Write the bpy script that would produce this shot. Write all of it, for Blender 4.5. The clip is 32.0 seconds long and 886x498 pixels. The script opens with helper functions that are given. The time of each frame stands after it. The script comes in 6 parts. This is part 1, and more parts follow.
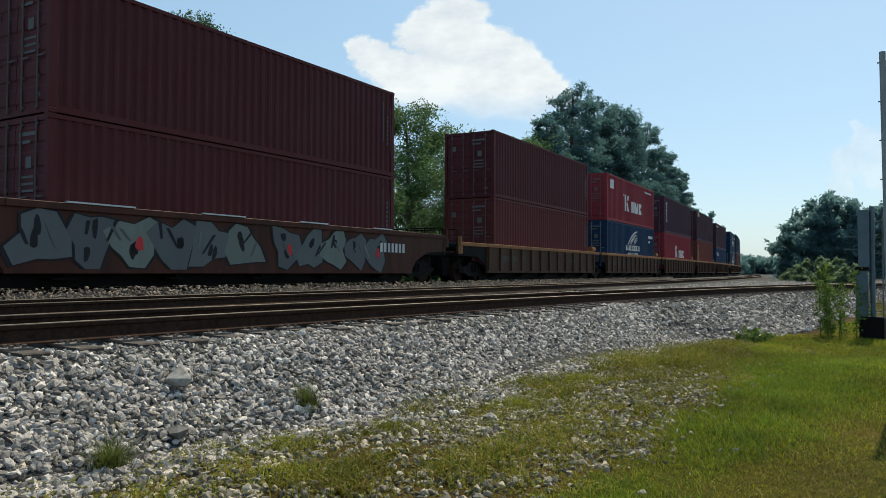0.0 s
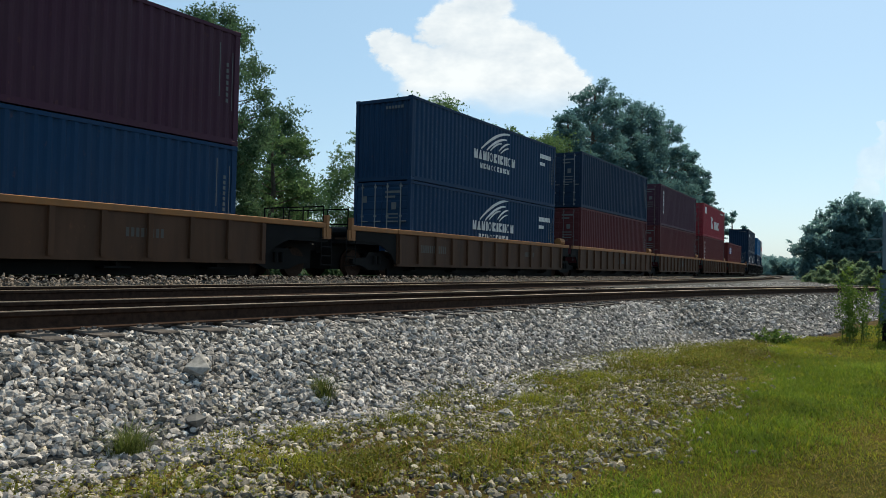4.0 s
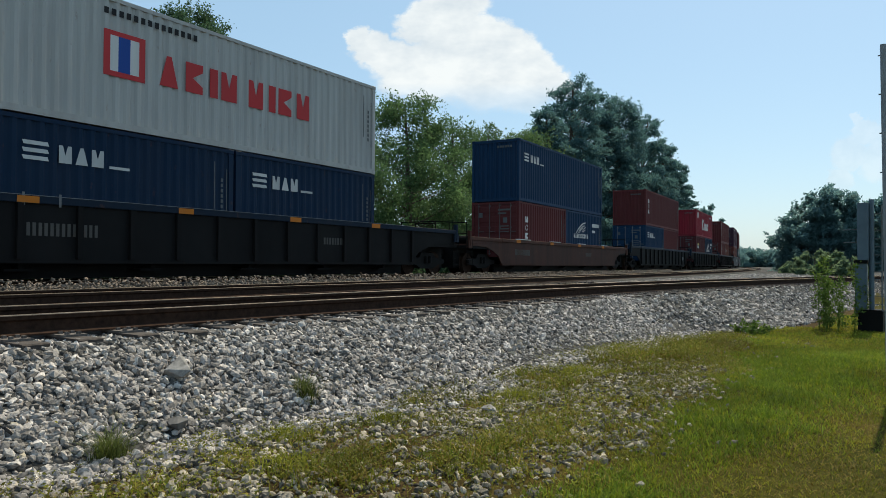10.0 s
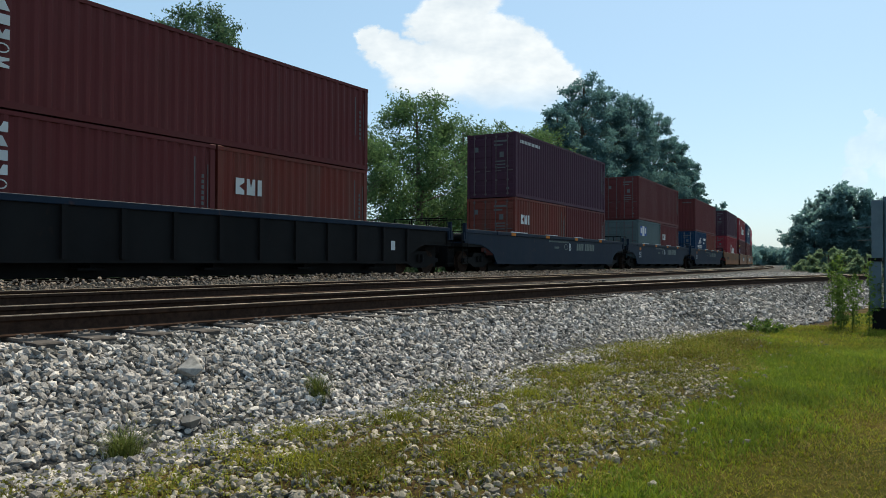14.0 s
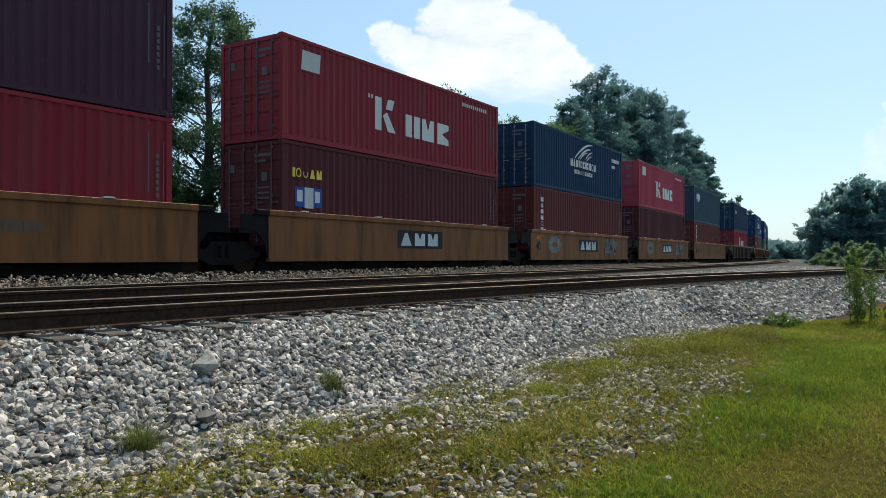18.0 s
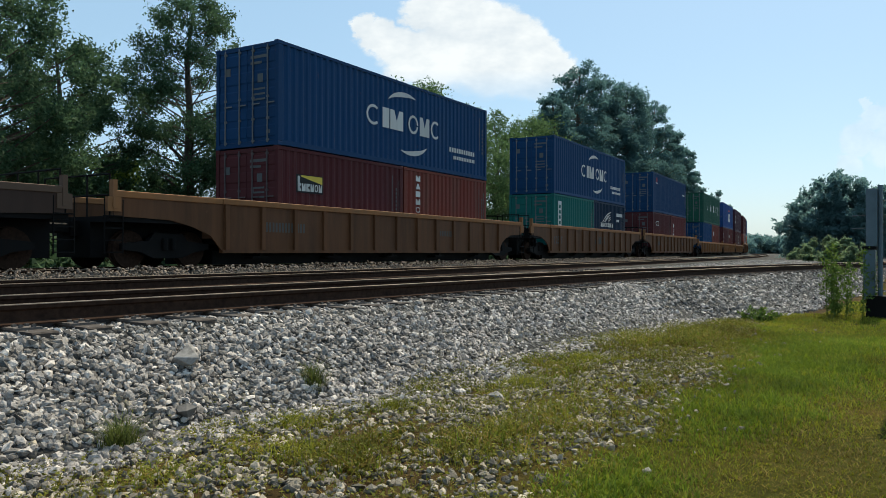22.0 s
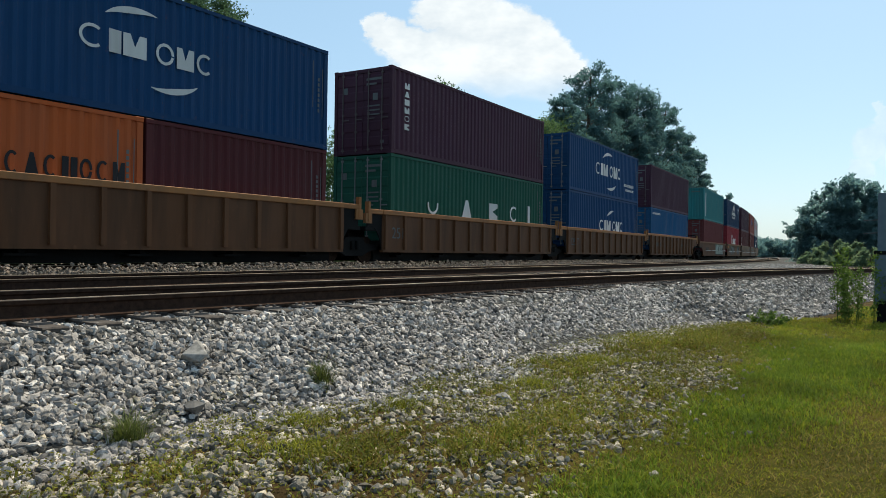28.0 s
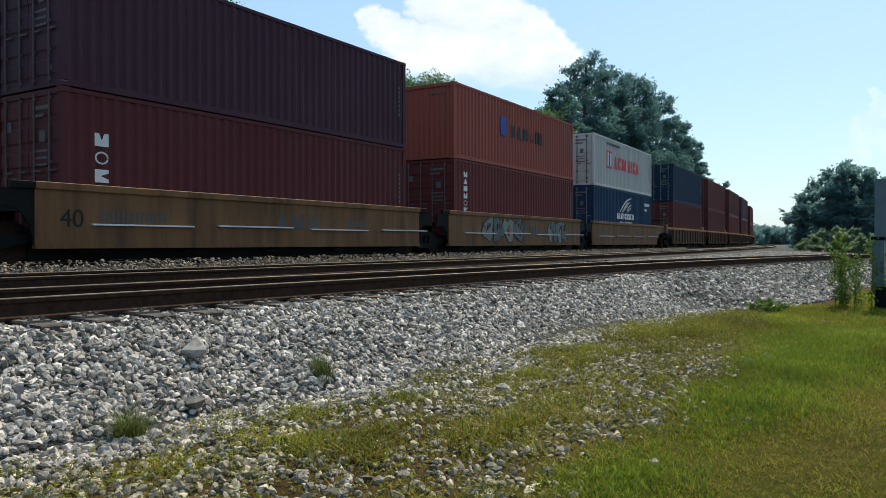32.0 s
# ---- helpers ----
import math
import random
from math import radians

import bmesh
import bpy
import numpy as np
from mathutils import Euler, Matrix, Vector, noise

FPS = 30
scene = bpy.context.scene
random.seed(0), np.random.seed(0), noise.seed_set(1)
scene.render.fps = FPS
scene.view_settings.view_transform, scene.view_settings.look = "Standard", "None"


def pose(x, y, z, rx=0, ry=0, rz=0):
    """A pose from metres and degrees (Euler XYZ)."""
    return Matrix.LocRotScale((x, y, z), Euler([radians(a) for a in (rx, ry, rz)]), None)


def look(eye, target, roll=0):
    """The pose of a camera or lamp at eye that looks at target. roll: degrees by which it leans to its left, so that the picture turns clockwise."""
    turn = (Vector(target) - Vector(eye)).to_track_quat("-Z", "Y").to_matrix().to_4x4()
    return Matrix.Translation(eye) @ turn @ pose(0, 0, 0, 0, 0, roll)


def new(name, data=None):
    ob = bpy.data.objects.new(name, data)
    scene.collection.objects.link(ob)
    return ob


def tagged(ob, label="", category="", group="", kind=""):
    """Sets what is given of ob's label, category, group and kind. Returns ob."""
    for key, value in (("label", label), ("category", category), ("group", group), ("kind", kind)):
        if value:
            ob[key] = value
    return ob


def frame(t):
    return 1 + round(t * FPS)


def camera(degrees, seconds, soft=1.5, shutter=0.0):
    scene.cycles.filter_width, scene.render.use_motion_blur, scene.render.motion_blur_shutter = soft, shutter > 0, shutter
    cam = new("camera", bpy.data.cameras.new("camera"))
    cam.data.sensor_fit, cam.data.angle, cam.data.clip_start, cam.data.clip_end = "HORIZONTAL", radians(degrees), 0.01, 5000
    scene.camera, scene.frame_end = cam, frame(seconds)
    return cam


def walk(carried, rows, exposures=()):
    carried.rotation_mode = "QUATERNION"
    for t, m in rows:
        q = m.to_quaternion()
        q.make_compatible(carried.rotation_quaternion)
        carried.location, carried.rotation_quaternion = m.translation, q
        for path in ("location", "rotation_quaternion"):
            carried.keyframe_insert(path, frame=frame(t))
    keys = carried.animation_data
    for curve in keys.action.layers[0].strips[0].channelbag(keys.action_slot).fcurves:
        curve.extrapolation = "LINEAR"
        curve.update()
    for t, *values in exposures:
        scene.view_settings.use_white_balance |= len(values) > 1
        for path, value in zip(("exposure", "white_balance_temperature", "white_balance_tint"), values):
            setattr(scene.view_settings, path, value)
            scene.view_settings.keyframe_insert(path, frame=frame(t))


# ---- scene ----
import functools

cam = camera(61.0, 32.0, soft=0.5)
EYE = 1.5
# seconds, yaw, pitch, roll of the held camera
ROWS = [
    (0.0, 33.93, 1.73, -0.19), (0.5, 33.27, 1.72, -0.75), (1.0, 33.40, 1.57, -0.77), (1.5, 33.72, 1.72, -0.52),
    (2.0, 34.06, 1.72, -0.36), (2.5, 34.51, 2.17, -1.19), (3.0, 34.89, 1.69, -0.60), (3.5, 35.17, 1.33, -1.19),
    (5.5, 35.57, 1.40, -1.28), (6.0, 35.26, 1.29, -1.28), (6.5, 34.59, 1.22, -1.05), (7.0, 34.77, 1.40, -0.63),
    (7.5, 34.22, 1.30, -0.67), (8.0, 33.66, 1.33, -0.24), (8.5, 33.46, 1.31, -0.18), (9.0, 33.25, 1.26, -0.42),
    (9.5, 33.77, 1.17, -0.45), (10.0, 33.88, 1.12, -0.33), (10.5, 33.62, 1.24, -0.38), (11.0, 33.96, 1.49, -0.55),
    (11.5, 33.94, 1.44, -0.27), (12.0, 34.69, 1.19, -0.42), (12.5, 34.53, 1.43, -0.12), (13.0, 34.86, 1.41, -0.41),
    (13.5, 34.73, 1.25, -0.28), (15.5, 35.48, 0.23, 0.08), (16.0, 38.73, 0.22, -0.62), (16.5, 38.54, -0.13, -0.73),
    (17.0, 37.55, -0.23, -0.67), (17.5, 35.60, 0.06, -0.60), (18.0, 35.74, 0.66, -0.00), (18.5, 36.07, 1.27, 0.72),
    (19.0, 37.02, 0.20, -0.07), (19.5, 36.86, -0.23, -0.33), (20.0, 36.00, 0.48, -0.19), (20.5, 35.51, 1.01, 0.26),
    (21.0, 35.04, 0.36, -0.05), (21.5, 34.51, 0.32, -0.21), (22.0, 34.38, 0.17, -0.14), (22.5, 34.58, 0.45, 0.38),
    (23.0, 34.70, 0.68, 0.48), (23.5, 34.71, 0.17, 0.05), (24.0, 35.11, 0.65, 0.49), (24.5, 34.70, 0.06, -0.09),
    (25.0, 35.00, 0.57, -0.28), (25.5, 34.48, 1.21, -0.17), (27.5, 34.85, 0.27, -0.25), (28.0, 35.05, 0.17, -0.77),
    (28.5, 35.00, 0.42, -0.61), (29.0, 33.90, 0.46, -0.42), (29.5, 33.50, 0.80, 0.10), (30.0, 33.42, 1.06, 0.54),
    (30.5, 33.48, 1.27, 0.62), (31.0, 35.37, 0.78, 0.09), (31.5, 35.72, 0.24, 0.92), (32.0, 34.88, -0.44, 0.05),
]
EXPOSURE = [(0.0, 0.10), (3.0, 0.12), (6.0, 0.18), (7.0, 0.15), (8.0, 0.08), (10.0, 0.10), (13.0, 0.14), (15.5, 0.25), (17.0, 0.28), (20.0, 0.25), (21.0, 0.14),
            (22.5, 0.18), (24.0, 0.22), (28.0, 0.20), (30.0, 0.18), (31.0, 0.12), (32.0, 0.30)]
walk(cam, [(t, pose(0, 0, EYE, 90 + pitch, roll, yaw)) for t, yaw, pitch, roll in ROWS], [(t, e, 6320 if 15 < t < 20.5 or t > 31.5 else 6420, 6.0) for t, e in EXPOSURE])

# ---- sky, sun, exposure ----
SUN = Vector((-0.02, 0.57, 0.82)).normalized()
world = bpy.data.worlds.new("sky")
scene.world = world
world.use_nodes = True
wn = world.node_tree
sky = wn.nodes.new("ShaderNodeTexSky")
sky.sky_type = "NISHITA"
sky.sun_disc = False
sky.sun_elevation = math.asin(SUN.z)
sky.sun_rotation = math.atan2(SUN.x, SUN.y)
sky.air_density, sky.dust_density, sky.ozone_density = 1.0, 1.0, 1.0
wn.nodes["Background"].inputs["Strength"].default_value = 0.098
haze = wn.nodes.new("ShaderNodeMix")
haze.data_type = "RGBA"
haze.inputs[0].default_value = 0.36
haze.inputs[7].default_value = (5.8, 9.0, 11.6, 1)
wn.links.new(sky.outputs["Color"], haze.inputs[6])
wn.links.new(haze.outputs[2], wn.nodes["Background"].inputs["Color"])
sun = new("sun", bpy.data.lights.new("sun", "SUN"))
sun.data.energy, sun.data.angle, sun.data.color = 4.8, radians(0.6), (1.0, 0.86, 0.63)
sun.matrix_world = look(SUN * 50, (0, 0, 0))

# ---- materials ----


class Mat:
    """A small node builder."""

    def __init__(self, name, rough=0.7, metal=0.0):
        self.m = bpy.data.materials.new(name)
        self.m.use_nodes = True
        self.t = self.m.node_tree
        self.b = self.t.nodes["Principled BSDF"]
        self.b.inputs["Roughness"].default_value = rough
        self.b.inputs["Metallic"].default_value = metal
        self.co = self.t.nodes.new("ShaderNodeTexCoord")

    def node(self, kind, **values):
        n = self.t.nodes.new(kind)
        for key, value in values.items():
            n.inputs[key.replace("_", " ")].default_value = value
        return n

    def link(self, a, b):
        self.t.links.new(a, b)

    def noise(self, scale, detail=4.0, stretch=(1, 1, 1), space="Object", rough=0.6):
        mp = self.node("ShaderNodeMapping", Scale=stretch)
        self.link(self.co.outputs[space], mp.inputs["Vector"])
        n = self.node("ShaderNodeTexNoise", Scale=scale, Detail=detail, Roughness=rough)
        self.link(mp.outputs[0], n.inputs["Vector"])
        return n.outputs["Fac"]

    def ramp(self, fac, stops):
        r = self.node("ShaderNodeValToRGB")
        while len(r.color_ramp.elements) < len(stops):
            r.color_ramp.elements.new(0.5)
        for e, (p, c) in zip(r.color_ramp.elements, stops):
            e.position, e.color = p, (*c, 1) if len(c) == 3 else c
        self.link(fac, r.inputs[0])
        return r.outputs[0]

    def mix(self, fac, a, b, mode="MIX"):
        n = self.t.nodes.new("ShaderNodeMix")
        n.data_type, n.blend_type = "RGBA", mode
        for sock, value in ((n.inputs[0], fac), (n.inputs[6], a), (n.inputs[7], b)):
            if hasattr(value, "links"):
                self.link(value, sock)
            elif isinstance(value, (int, float)):
                sock.default_value = value
            else:
                sock.default_value = (*value, 1)
        return n.outputs[2]

    def color(self, c):
        if hasattr(c, "links"):
            self.link(c, self.b.inputs["Base Color"])
        else:
            self.b.inputs["Base Color"].default_value = (*c, 1)
        return self

    def bump(self, height, strength=0.3, distance=0.01):
        n = self.node("ShaderNodeBump", Strength=strength, Distance=distance)
        self.link(height, n.inputs["Height"])
        self.link(n.outputs[0], self.b.inputs["Normal"])
        return self


def gray(v):
    return (v, v, v)


def painted(name, c, dirt=None, amount=0.4, rough=0.62, rust=0.25, gloss=0.12):
    """Weathered paint on steel: streaks down the face, dust, rust spots."""
    m = Mat(name, rough)
    m.b.inputs["Specular IOR Level"].default_value = gloss
    if dirt is None:
        dirt = (0.10, 0.075, 0.055)
        dirt = tuple(0.22 * d + 0.6 * k for d, k in zip(dirt, c)) if max(c) < 0.15 else dirt
    streak = m.ramp(m.noise(2.2, 6, (1.0, 1.0, 0.12)), [(0.42, gray(0)), (0.75, gray(1))])
    cloud = m.ramp(m.noise(0.55, 3), [(0.35, gray(0)), (0.8, gray(1))])
    rusty = m.ramp(m.noise(7.0, 8, (1, 1, 0.5)), [(0.64, gray(0)), (0.72, gray(1))])
    info = m.t.nodes.new("ShaderNodeObjectInfo")
    tone = m.ramp(info.outputs["Random"], [(0.0, gray(0.86)), (1.0, gray(1.08))])
    base = m.mix(1.0, tuple(c), tone, "MULTIPLY")
    faded = m.mix(0.03, base, gray(0.25))
    base = m.mix(cloud, base, faded)
    n = m.t.nodes.new("ShaderNodeMath")
    n.operation = "MULTIPLY"
    n.inputs[1].default_value = amount
    m.link(streak, n.inputs[0])
    base = m.mix(n.outputs[0], base, tuple(dirt))
    n2 = m.t.nodes.new("ShaderNodeMath")
    n2.operation = "MULTIPLY"
    n2.inputs[1].default_value = rust
    m.link(rusty, n2.inputs[0])
    base = m.mix(n2.outputs[0], base, (0.16, 0.07, 0.035))
    m.color(base)
    m.bump(m.noise(30, 4), 0.15, 0.003)
    return m.m


PAINT = {
    "maroon": painted("maroon_paint", (0.0816, 0.0174, 0.0198)),
    "purple": painted("purple_brown_paint", (0.056, 0.02, 0.036)),
    "brown": painted("red_brown_paint", (0.11, 0.0225, 0.0225)),
    "rust": painted("rust_red_paint", (0.154, 0.0319, 0.022)),
    "red": painted("red_paint", (0.23, 0.01564, 0.0276), amount=0.25),
    "crimson": painted("crimson_paint", (0.235, 0.021, 0.033), amount=0.25),
    "pink": painted("faded_red_paint", (0.34, 0.03825, 0.06375), amount=0.2),
    "navy": painted("navy_paint", (0.005175, 0.0207, 0.04945), amount=0.25),
    "slate": painted("dark_blue_paint", (0.0065, 0.0312, 0.0754), amount=0.25),
    "blue": painted("blue_paint", (0.0046, 0.0414, 0.1173), amount=0.2),
    "royal": painted("bright_blue_paint", (0.009, 0.055, 0.205), amount=0.3, rust=0.1),
    "azure": painted("azure_paint", (0.0054, 0.0972, 0.2295), amount=0.2, rust=0.1),
    "cobalt": painted("cobalt_paint", (0.004, 0.068, 0.165), amount=0.25, rust=0.1),
    "steel": painted("blue_grey_paint", (0.032, 0.064, 0.092), amount=0.3),
    "teal": painted("teal_paint", (0.026, 0.165, 0.168), amount=0.2),
    "green": painted("green_paint", (0.0138, 0.0805, 0.05175), amount=0.25),
    "jade": painted("jade_green_paint", (0.01, 0.122, 0.108), amount=0.25),
    "grey": painted("grey_green_paint", (0.0975, 0.1275, 0.1275), amount=0.3),
    "white": painted("white_paint", (0.43, 0.42, 0.4), amount=0.25, rust=0.3),
    "orange": painted("orange_paint", (0.425, 0.08925, 0.02125), amount=0.25),
    "coral": painted("faded_orange_paint", (0.27, 0.062, 0.046), amount=0.3),
    "well_brown": painted("brown_car_paint", (0.078, 0.038, 0.021), dirt=(0.032, 0.020, 0.014), amount=0.7, rust=0.4),
    "well_tan": painted("tan_car_paint", (0.125, 0.054, 0.024), dirt=(0.040, 0.023, 0.014), amount=0.7, rust=0.5),
    "well_yellow": painted("yellow_car_paint", (0.22, 0.088, 0.030), dirt=(0.022, 0.015, 0.011), amount=0.75, rust=0.4),
    "well_worn": painted("worn_yellow_car_paint", (0.165, 0.080, 0.034), dirt=(0.030, 0.020, 0.014), amount=0.85, rust=0.6),
    "well_umber": painted("umber_car_paint", (0.058, 0.034, 0.025), dirt=(0.030, 0.020, 0.016), amount=0.7, rust=0.4),
    "umber_chord": painted("faded_umber_sill_paint", (0.120, 0.074, 0.050), amount=0.45, rust=0.35),
    "well_black": painted("black_car_paint", (0.009, 0.0085, 0.0088), amount=0.15, rust=0.05, gloss=0.06),
    "well_blue": painted("dark_blue_car_paint", (0.0045, 0.014, 0.030), amount=0.35),
    "well_red": painted("red_brown_car_paint", (0.0715, 0.02475, 0.0154), dirt=(0.022, 0.015, 0.011), amount=0.75, rust=0.4),
    "chord": painted("ochre_sill_paint", (0.27, 0.118, 0.043), amount=0.45, rust=0.35),
    "black": painted("dark_steel", (0.0055, 0.0052, 0.0052), amount=0.15, rust=0.05, gloss=0.06),
    "mark_white": painted("white_marking", (0.561, 0.561, 0.544), amount=0.2, rust=0.05),
    "mark_orange": painted("reflector_orange", (0.52, 0.165, 0.02), amount=0.1, rust=0.05),
    "mark_yellow": painted("yellow_marking", (0.70, 0.52, 0.08), amount=0.1, rust=0.05),
    "mark_red": painted("red_marking", (0.52, 0.045, 0.05), amount=0.15, rust=0.05),
    "mark_blue": painted("blue_marking", (0.02, 0.07, 0.30), amount=0.1, rust=0.05),
    "mark_black": painted("black_marking", (0.02, 0.02, 0.022), amount=0.1, rust=0.05),
    "silver": painted("silver_spray_paint", (0.115, 0.12, 0.12), amount=0.35, rust=0.1),
    "spray_grey": painted("grey_green_spray_paint", (0.17, 0.19, 0.165), amount=0.35, rust=0.1),
    "spray_pale": painted("pale_green_spray_paint", (0.30, 0.34, 0.29), amount=0.4, rust=0.1),
    "stencil": painted("dull_stencil_paint", (0.085, 0.078, 0.07), amount=0.4, rust=0.2),
    "rod": painted("dull_rod_steel", (0.11, 0.085, 0.085), amount=0.4, rust=0.4),
    "galv": painted("galvanised_steel", (0.17, 0.175, 0.175), amount=0.3, rust=0.1),
}


def ballast_material(name="ballast_stone", tint_a=(1.06, 1.0, 0.95), tint_b=(1.14, 1.0, 0.90)):
    m = Mat(name, 0.85)
    geo = m.t.nodes.new("ShaderNodeNewGeometry")
    island = m.ramp(geo.outputs["Random Per Island"], [(0.0, gray(0.06)), (0.3, gray(0.18)), (0.75, gray(0.34)), (1.0, gray(0.62))])
    tint = m.mix(m.noise(0.9, 3), tint_a, tint_b)
    base = m.mix(1.0, island, tint, "MULTIPLY")
    grain = m.ramp(m.noise(45, 6), [(0.3, gray(0.62)), (0.7, gray(1.2))])
    m.color(m.mix(1.0, base, grain, "MULTIPLY"))
    return m.bump(m.noise(70, 5), 0.8, 0.008).m


def bed_material():
    m = Mat("ballast_bed", 0.95)
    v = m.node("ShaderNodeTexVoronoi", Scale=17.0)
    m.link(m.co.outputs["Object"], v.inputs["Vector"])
    # dark tones and darker cell rims paint in the shade between loose stones
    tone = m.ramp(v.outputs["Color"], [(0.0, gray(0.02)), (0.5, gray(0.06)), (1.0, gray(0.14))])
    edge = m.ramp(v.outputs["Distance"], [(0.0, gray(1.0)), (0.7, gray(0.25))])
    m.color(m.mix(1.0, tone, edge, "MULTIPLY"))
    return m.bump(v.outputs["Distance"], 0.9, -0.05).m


def soil_material():
    """Brown gritty dirt along the ballast, green turf soil on the lawn."""
    m = Mat("grassy_soil", 1.0)
    m.b.inputs["Specular IOR Level"].default_value = 0.05
    dirt = m.ramp(m.noise(1.6, 6), [(0.30, (0.030, 0.020, 0.008)), (0.52, (0.060, 0.040, 0.017)), (0.72, (0.110, 0.074, 0.036))])
    turf = m.ramp(m.noise(0.45, 5), [(0.32, (0.030, 0.036, 0.004)), (0.52, (0.055, 0.052, 0.008)), (0.74, (0.125, 0.078, 0.020))])
    sep = m.t.nodes.new("ShaderNodeSeparateXYZ")
    m.link(m.co.outputs["Object"], sep.inputs[0])
    wave = m.t.nodes.new("ShaderNodeMath")
    wave.operation = "MULTIPLY_ADD"
    wave.inputs[1].default_value = 1.6
    m.link(m.noise(1.1, 4), wave.inputs[0])
    m.link(sep.outputs["X"], wave.inputs[2])
    side = m.t.nodes.new("ShaderNodeMapRange")
    side.inputs["From Min"].default_value, side.inputs["From Max"].default_value = -2.1, -1.2
    m.link(wave.outputs[0], side.inputs["Value"])
    b = m.ramp(m.noise(9.0, 6), [(0.3, gray(0.6)), (0.7, gray(1.2))])
    m.color(m.mix(1.0, m.mix(side.outputs[0], dirt, turf), b, "MULTIPLY"))
    return m.bump(m.noise(40, 6), 0.6, 0.03).m


def leaf_material(name, dark, light, trans=0.25, patchy=(0.75, 1.2)):
    m = Mat(name, 0.7)
    m.b.inputs["Specular IOR Level"].default_value = 0.15
    geo = m.t.nodes.new("ShaderNodeNewGeometry")
    c = m.ramp(geo.outputs["Random Per Island"], [(0.0, dark), (0.6, tuple((a + b) / 2 for a, b in zip(dark, light))), (1.0, light)])
    patch = m.ramp(m.noise(0.5, 4), [(0.32, gray(patchy[0])), (0.68, gray(patchy[1]))])
    c = m.mix(1.0, c, patch, "MULTIPLY")
    m.color(c)
    tr = m.node("ShaderNodeBsdfTranslucent")
    m.link(c, tr.inputs["Color"])
    mixer = m.node("ShaderNodeMixShader", Fac=trans)
    out = m.t.nodes["Material Output"]
    m.link(m.b.outputs[0], mixer.inputs[1])
    m.link(tr.outputs[0], mixer.inputs[2])
    m.link(mixer.outputs[0], out.inputs["Surface"])
    return m.m


def simple(name, a, b, scale=6.0, rough=0.8, metal=0.0, stretch=(1, 1, 1), bump=0.3):
    m = Mat(name, rough, metal)
    n = m.noise(scale, 6, stretch)
    m.color(m.ramp(n, [(0.3, a), (0.7, b)]))
    return m.bump(n, bump, 0.01).m


BALLAST, BED, SOIL = ballast_material(), bed_material(), soil_material()
VERGE_STONE = ballast_material("dusty_stone", (0.88, 0.74, 0.54), (0.95, 0.84, 0.68))
BALLAST_DIRTY = simple("oily_brown_ballast", (0.055, 0.042, 0.034), (0.34, 0.27, 0.215), 25, 0.9)

LEAF_MID = leaf_material("broad_leaves", (0.056, 0.112, 0.042), (0.135, 0.218, 0.092), 0.55)
LEAF_DARK = leaf_material("shaded_leaves", (0.038, 0.082, 0.044), (0.105, 0.178, 0.092), 0.5)
# distance haze is put into the next two leaf colours: paler and bluer
LEAF_PINE = leaf_material("hazed_pine_needles", (0.078, 0.165, 0.170), (0.110, 0.205, 0.204), 0.66, (0.90, 1.08))
LEAF_FAR = leaf_material("hazed_far_leaves", (0.135, 0.245, 0.25), (0.17, 0.285, 0.285), 0.68, (0.93, 1.07))
# bush green with some haze mixed into the colour
LEAF_HAZE = leaf_material("hazed_bush_leaves", (0.13, 0.20, 0.115), (0.21, 0.285, 0.16), 0.6, (0.9, 1.1))
LEAF_BUSH = leaf_material("bush_leaves", (0.060, 0.110, 0.020), (0.16, 0.235, 0.05), 0.45)
GRASS = leaf_material("grass_blades", (0.122, 0.138, 0.011), (0.345, 0.355, 0.036), 0.45, (0.6, 1.2))
GRASS_DEEP = leaf_material("deep_green_grass_blades", (0.080, 0.132, 0.010), (0.240, 0.318, 0.030), 0.45, (0.6, 1.2))
DRY = leaf_material("dry_grass_blades", (0.13, 0.096, 0.018), (0.33, 0.245, 0.052), 0.3, (0.55, 1.2))
WEED = leaf_material("dull_weed_leaves", (0.046, 0.064, 0.014), (0.135, 0.16, 0.042), 0.4)
LEAF_LOW = leaf_material("low_weed_leaves", (0.080, 0.086, 0.012), (0.27, 0.265, 0.042), 0.45, (0.55, 1.2))
BARK = simple("bark", (0.035, 0.027, 0.02), (0.11, 0.085, 0.065), 9, 0.9, 0, (1, 1, 0.25), 0.8)
RAIL_WEB = simple("rusty_rail_side", (0.019, 0.011, 0.008), (0.050, 0.028, 0.019), 14, 0.95)
RAIL_WEB.node_tree.nodes["Principled BSDF"].inputs["Specular IOR Level"].default_value = 0.1
RAIL_HEAD = simple("polished_rail_head", (0.20, 0.145, 0.10), (0.34, 0.27, 0.205), 30, 0.55, 1.0, (1, 0.02, 1), 0.05)
TIE = simple("weathered_tie", (0.020, 0.016, 0.014), (0.085, 0.066, 0.056), 12, 0.9, 0, (0.3, 1.5, 1), 0.6)
PLATE = simple("tie_plate_steel", (0.06, 0.05, 0.045), (0.16, 0.135, 0.12), 20, 0.8)
ROCK = simple("grey_rock", (0.14, 0.13, 0.12), (0.36, 0.335, 0.31), 16, 0.85, 0, (1, 1, 1), 0.5)
ROCK_DARK = simple("dark_rock", (0.07, 0.066, 0.064), (0.14, 0.132, 0.126), 12, 0.85, 0, (1, 1, 1), 0.5)
WOOD_POLE = simple("grey_weathered_post", (0.16, 0.17, 0.18), (0.30, 0.31, 0.32), 8, 0.75, 0, (1, 1, 0.1), 0.4)
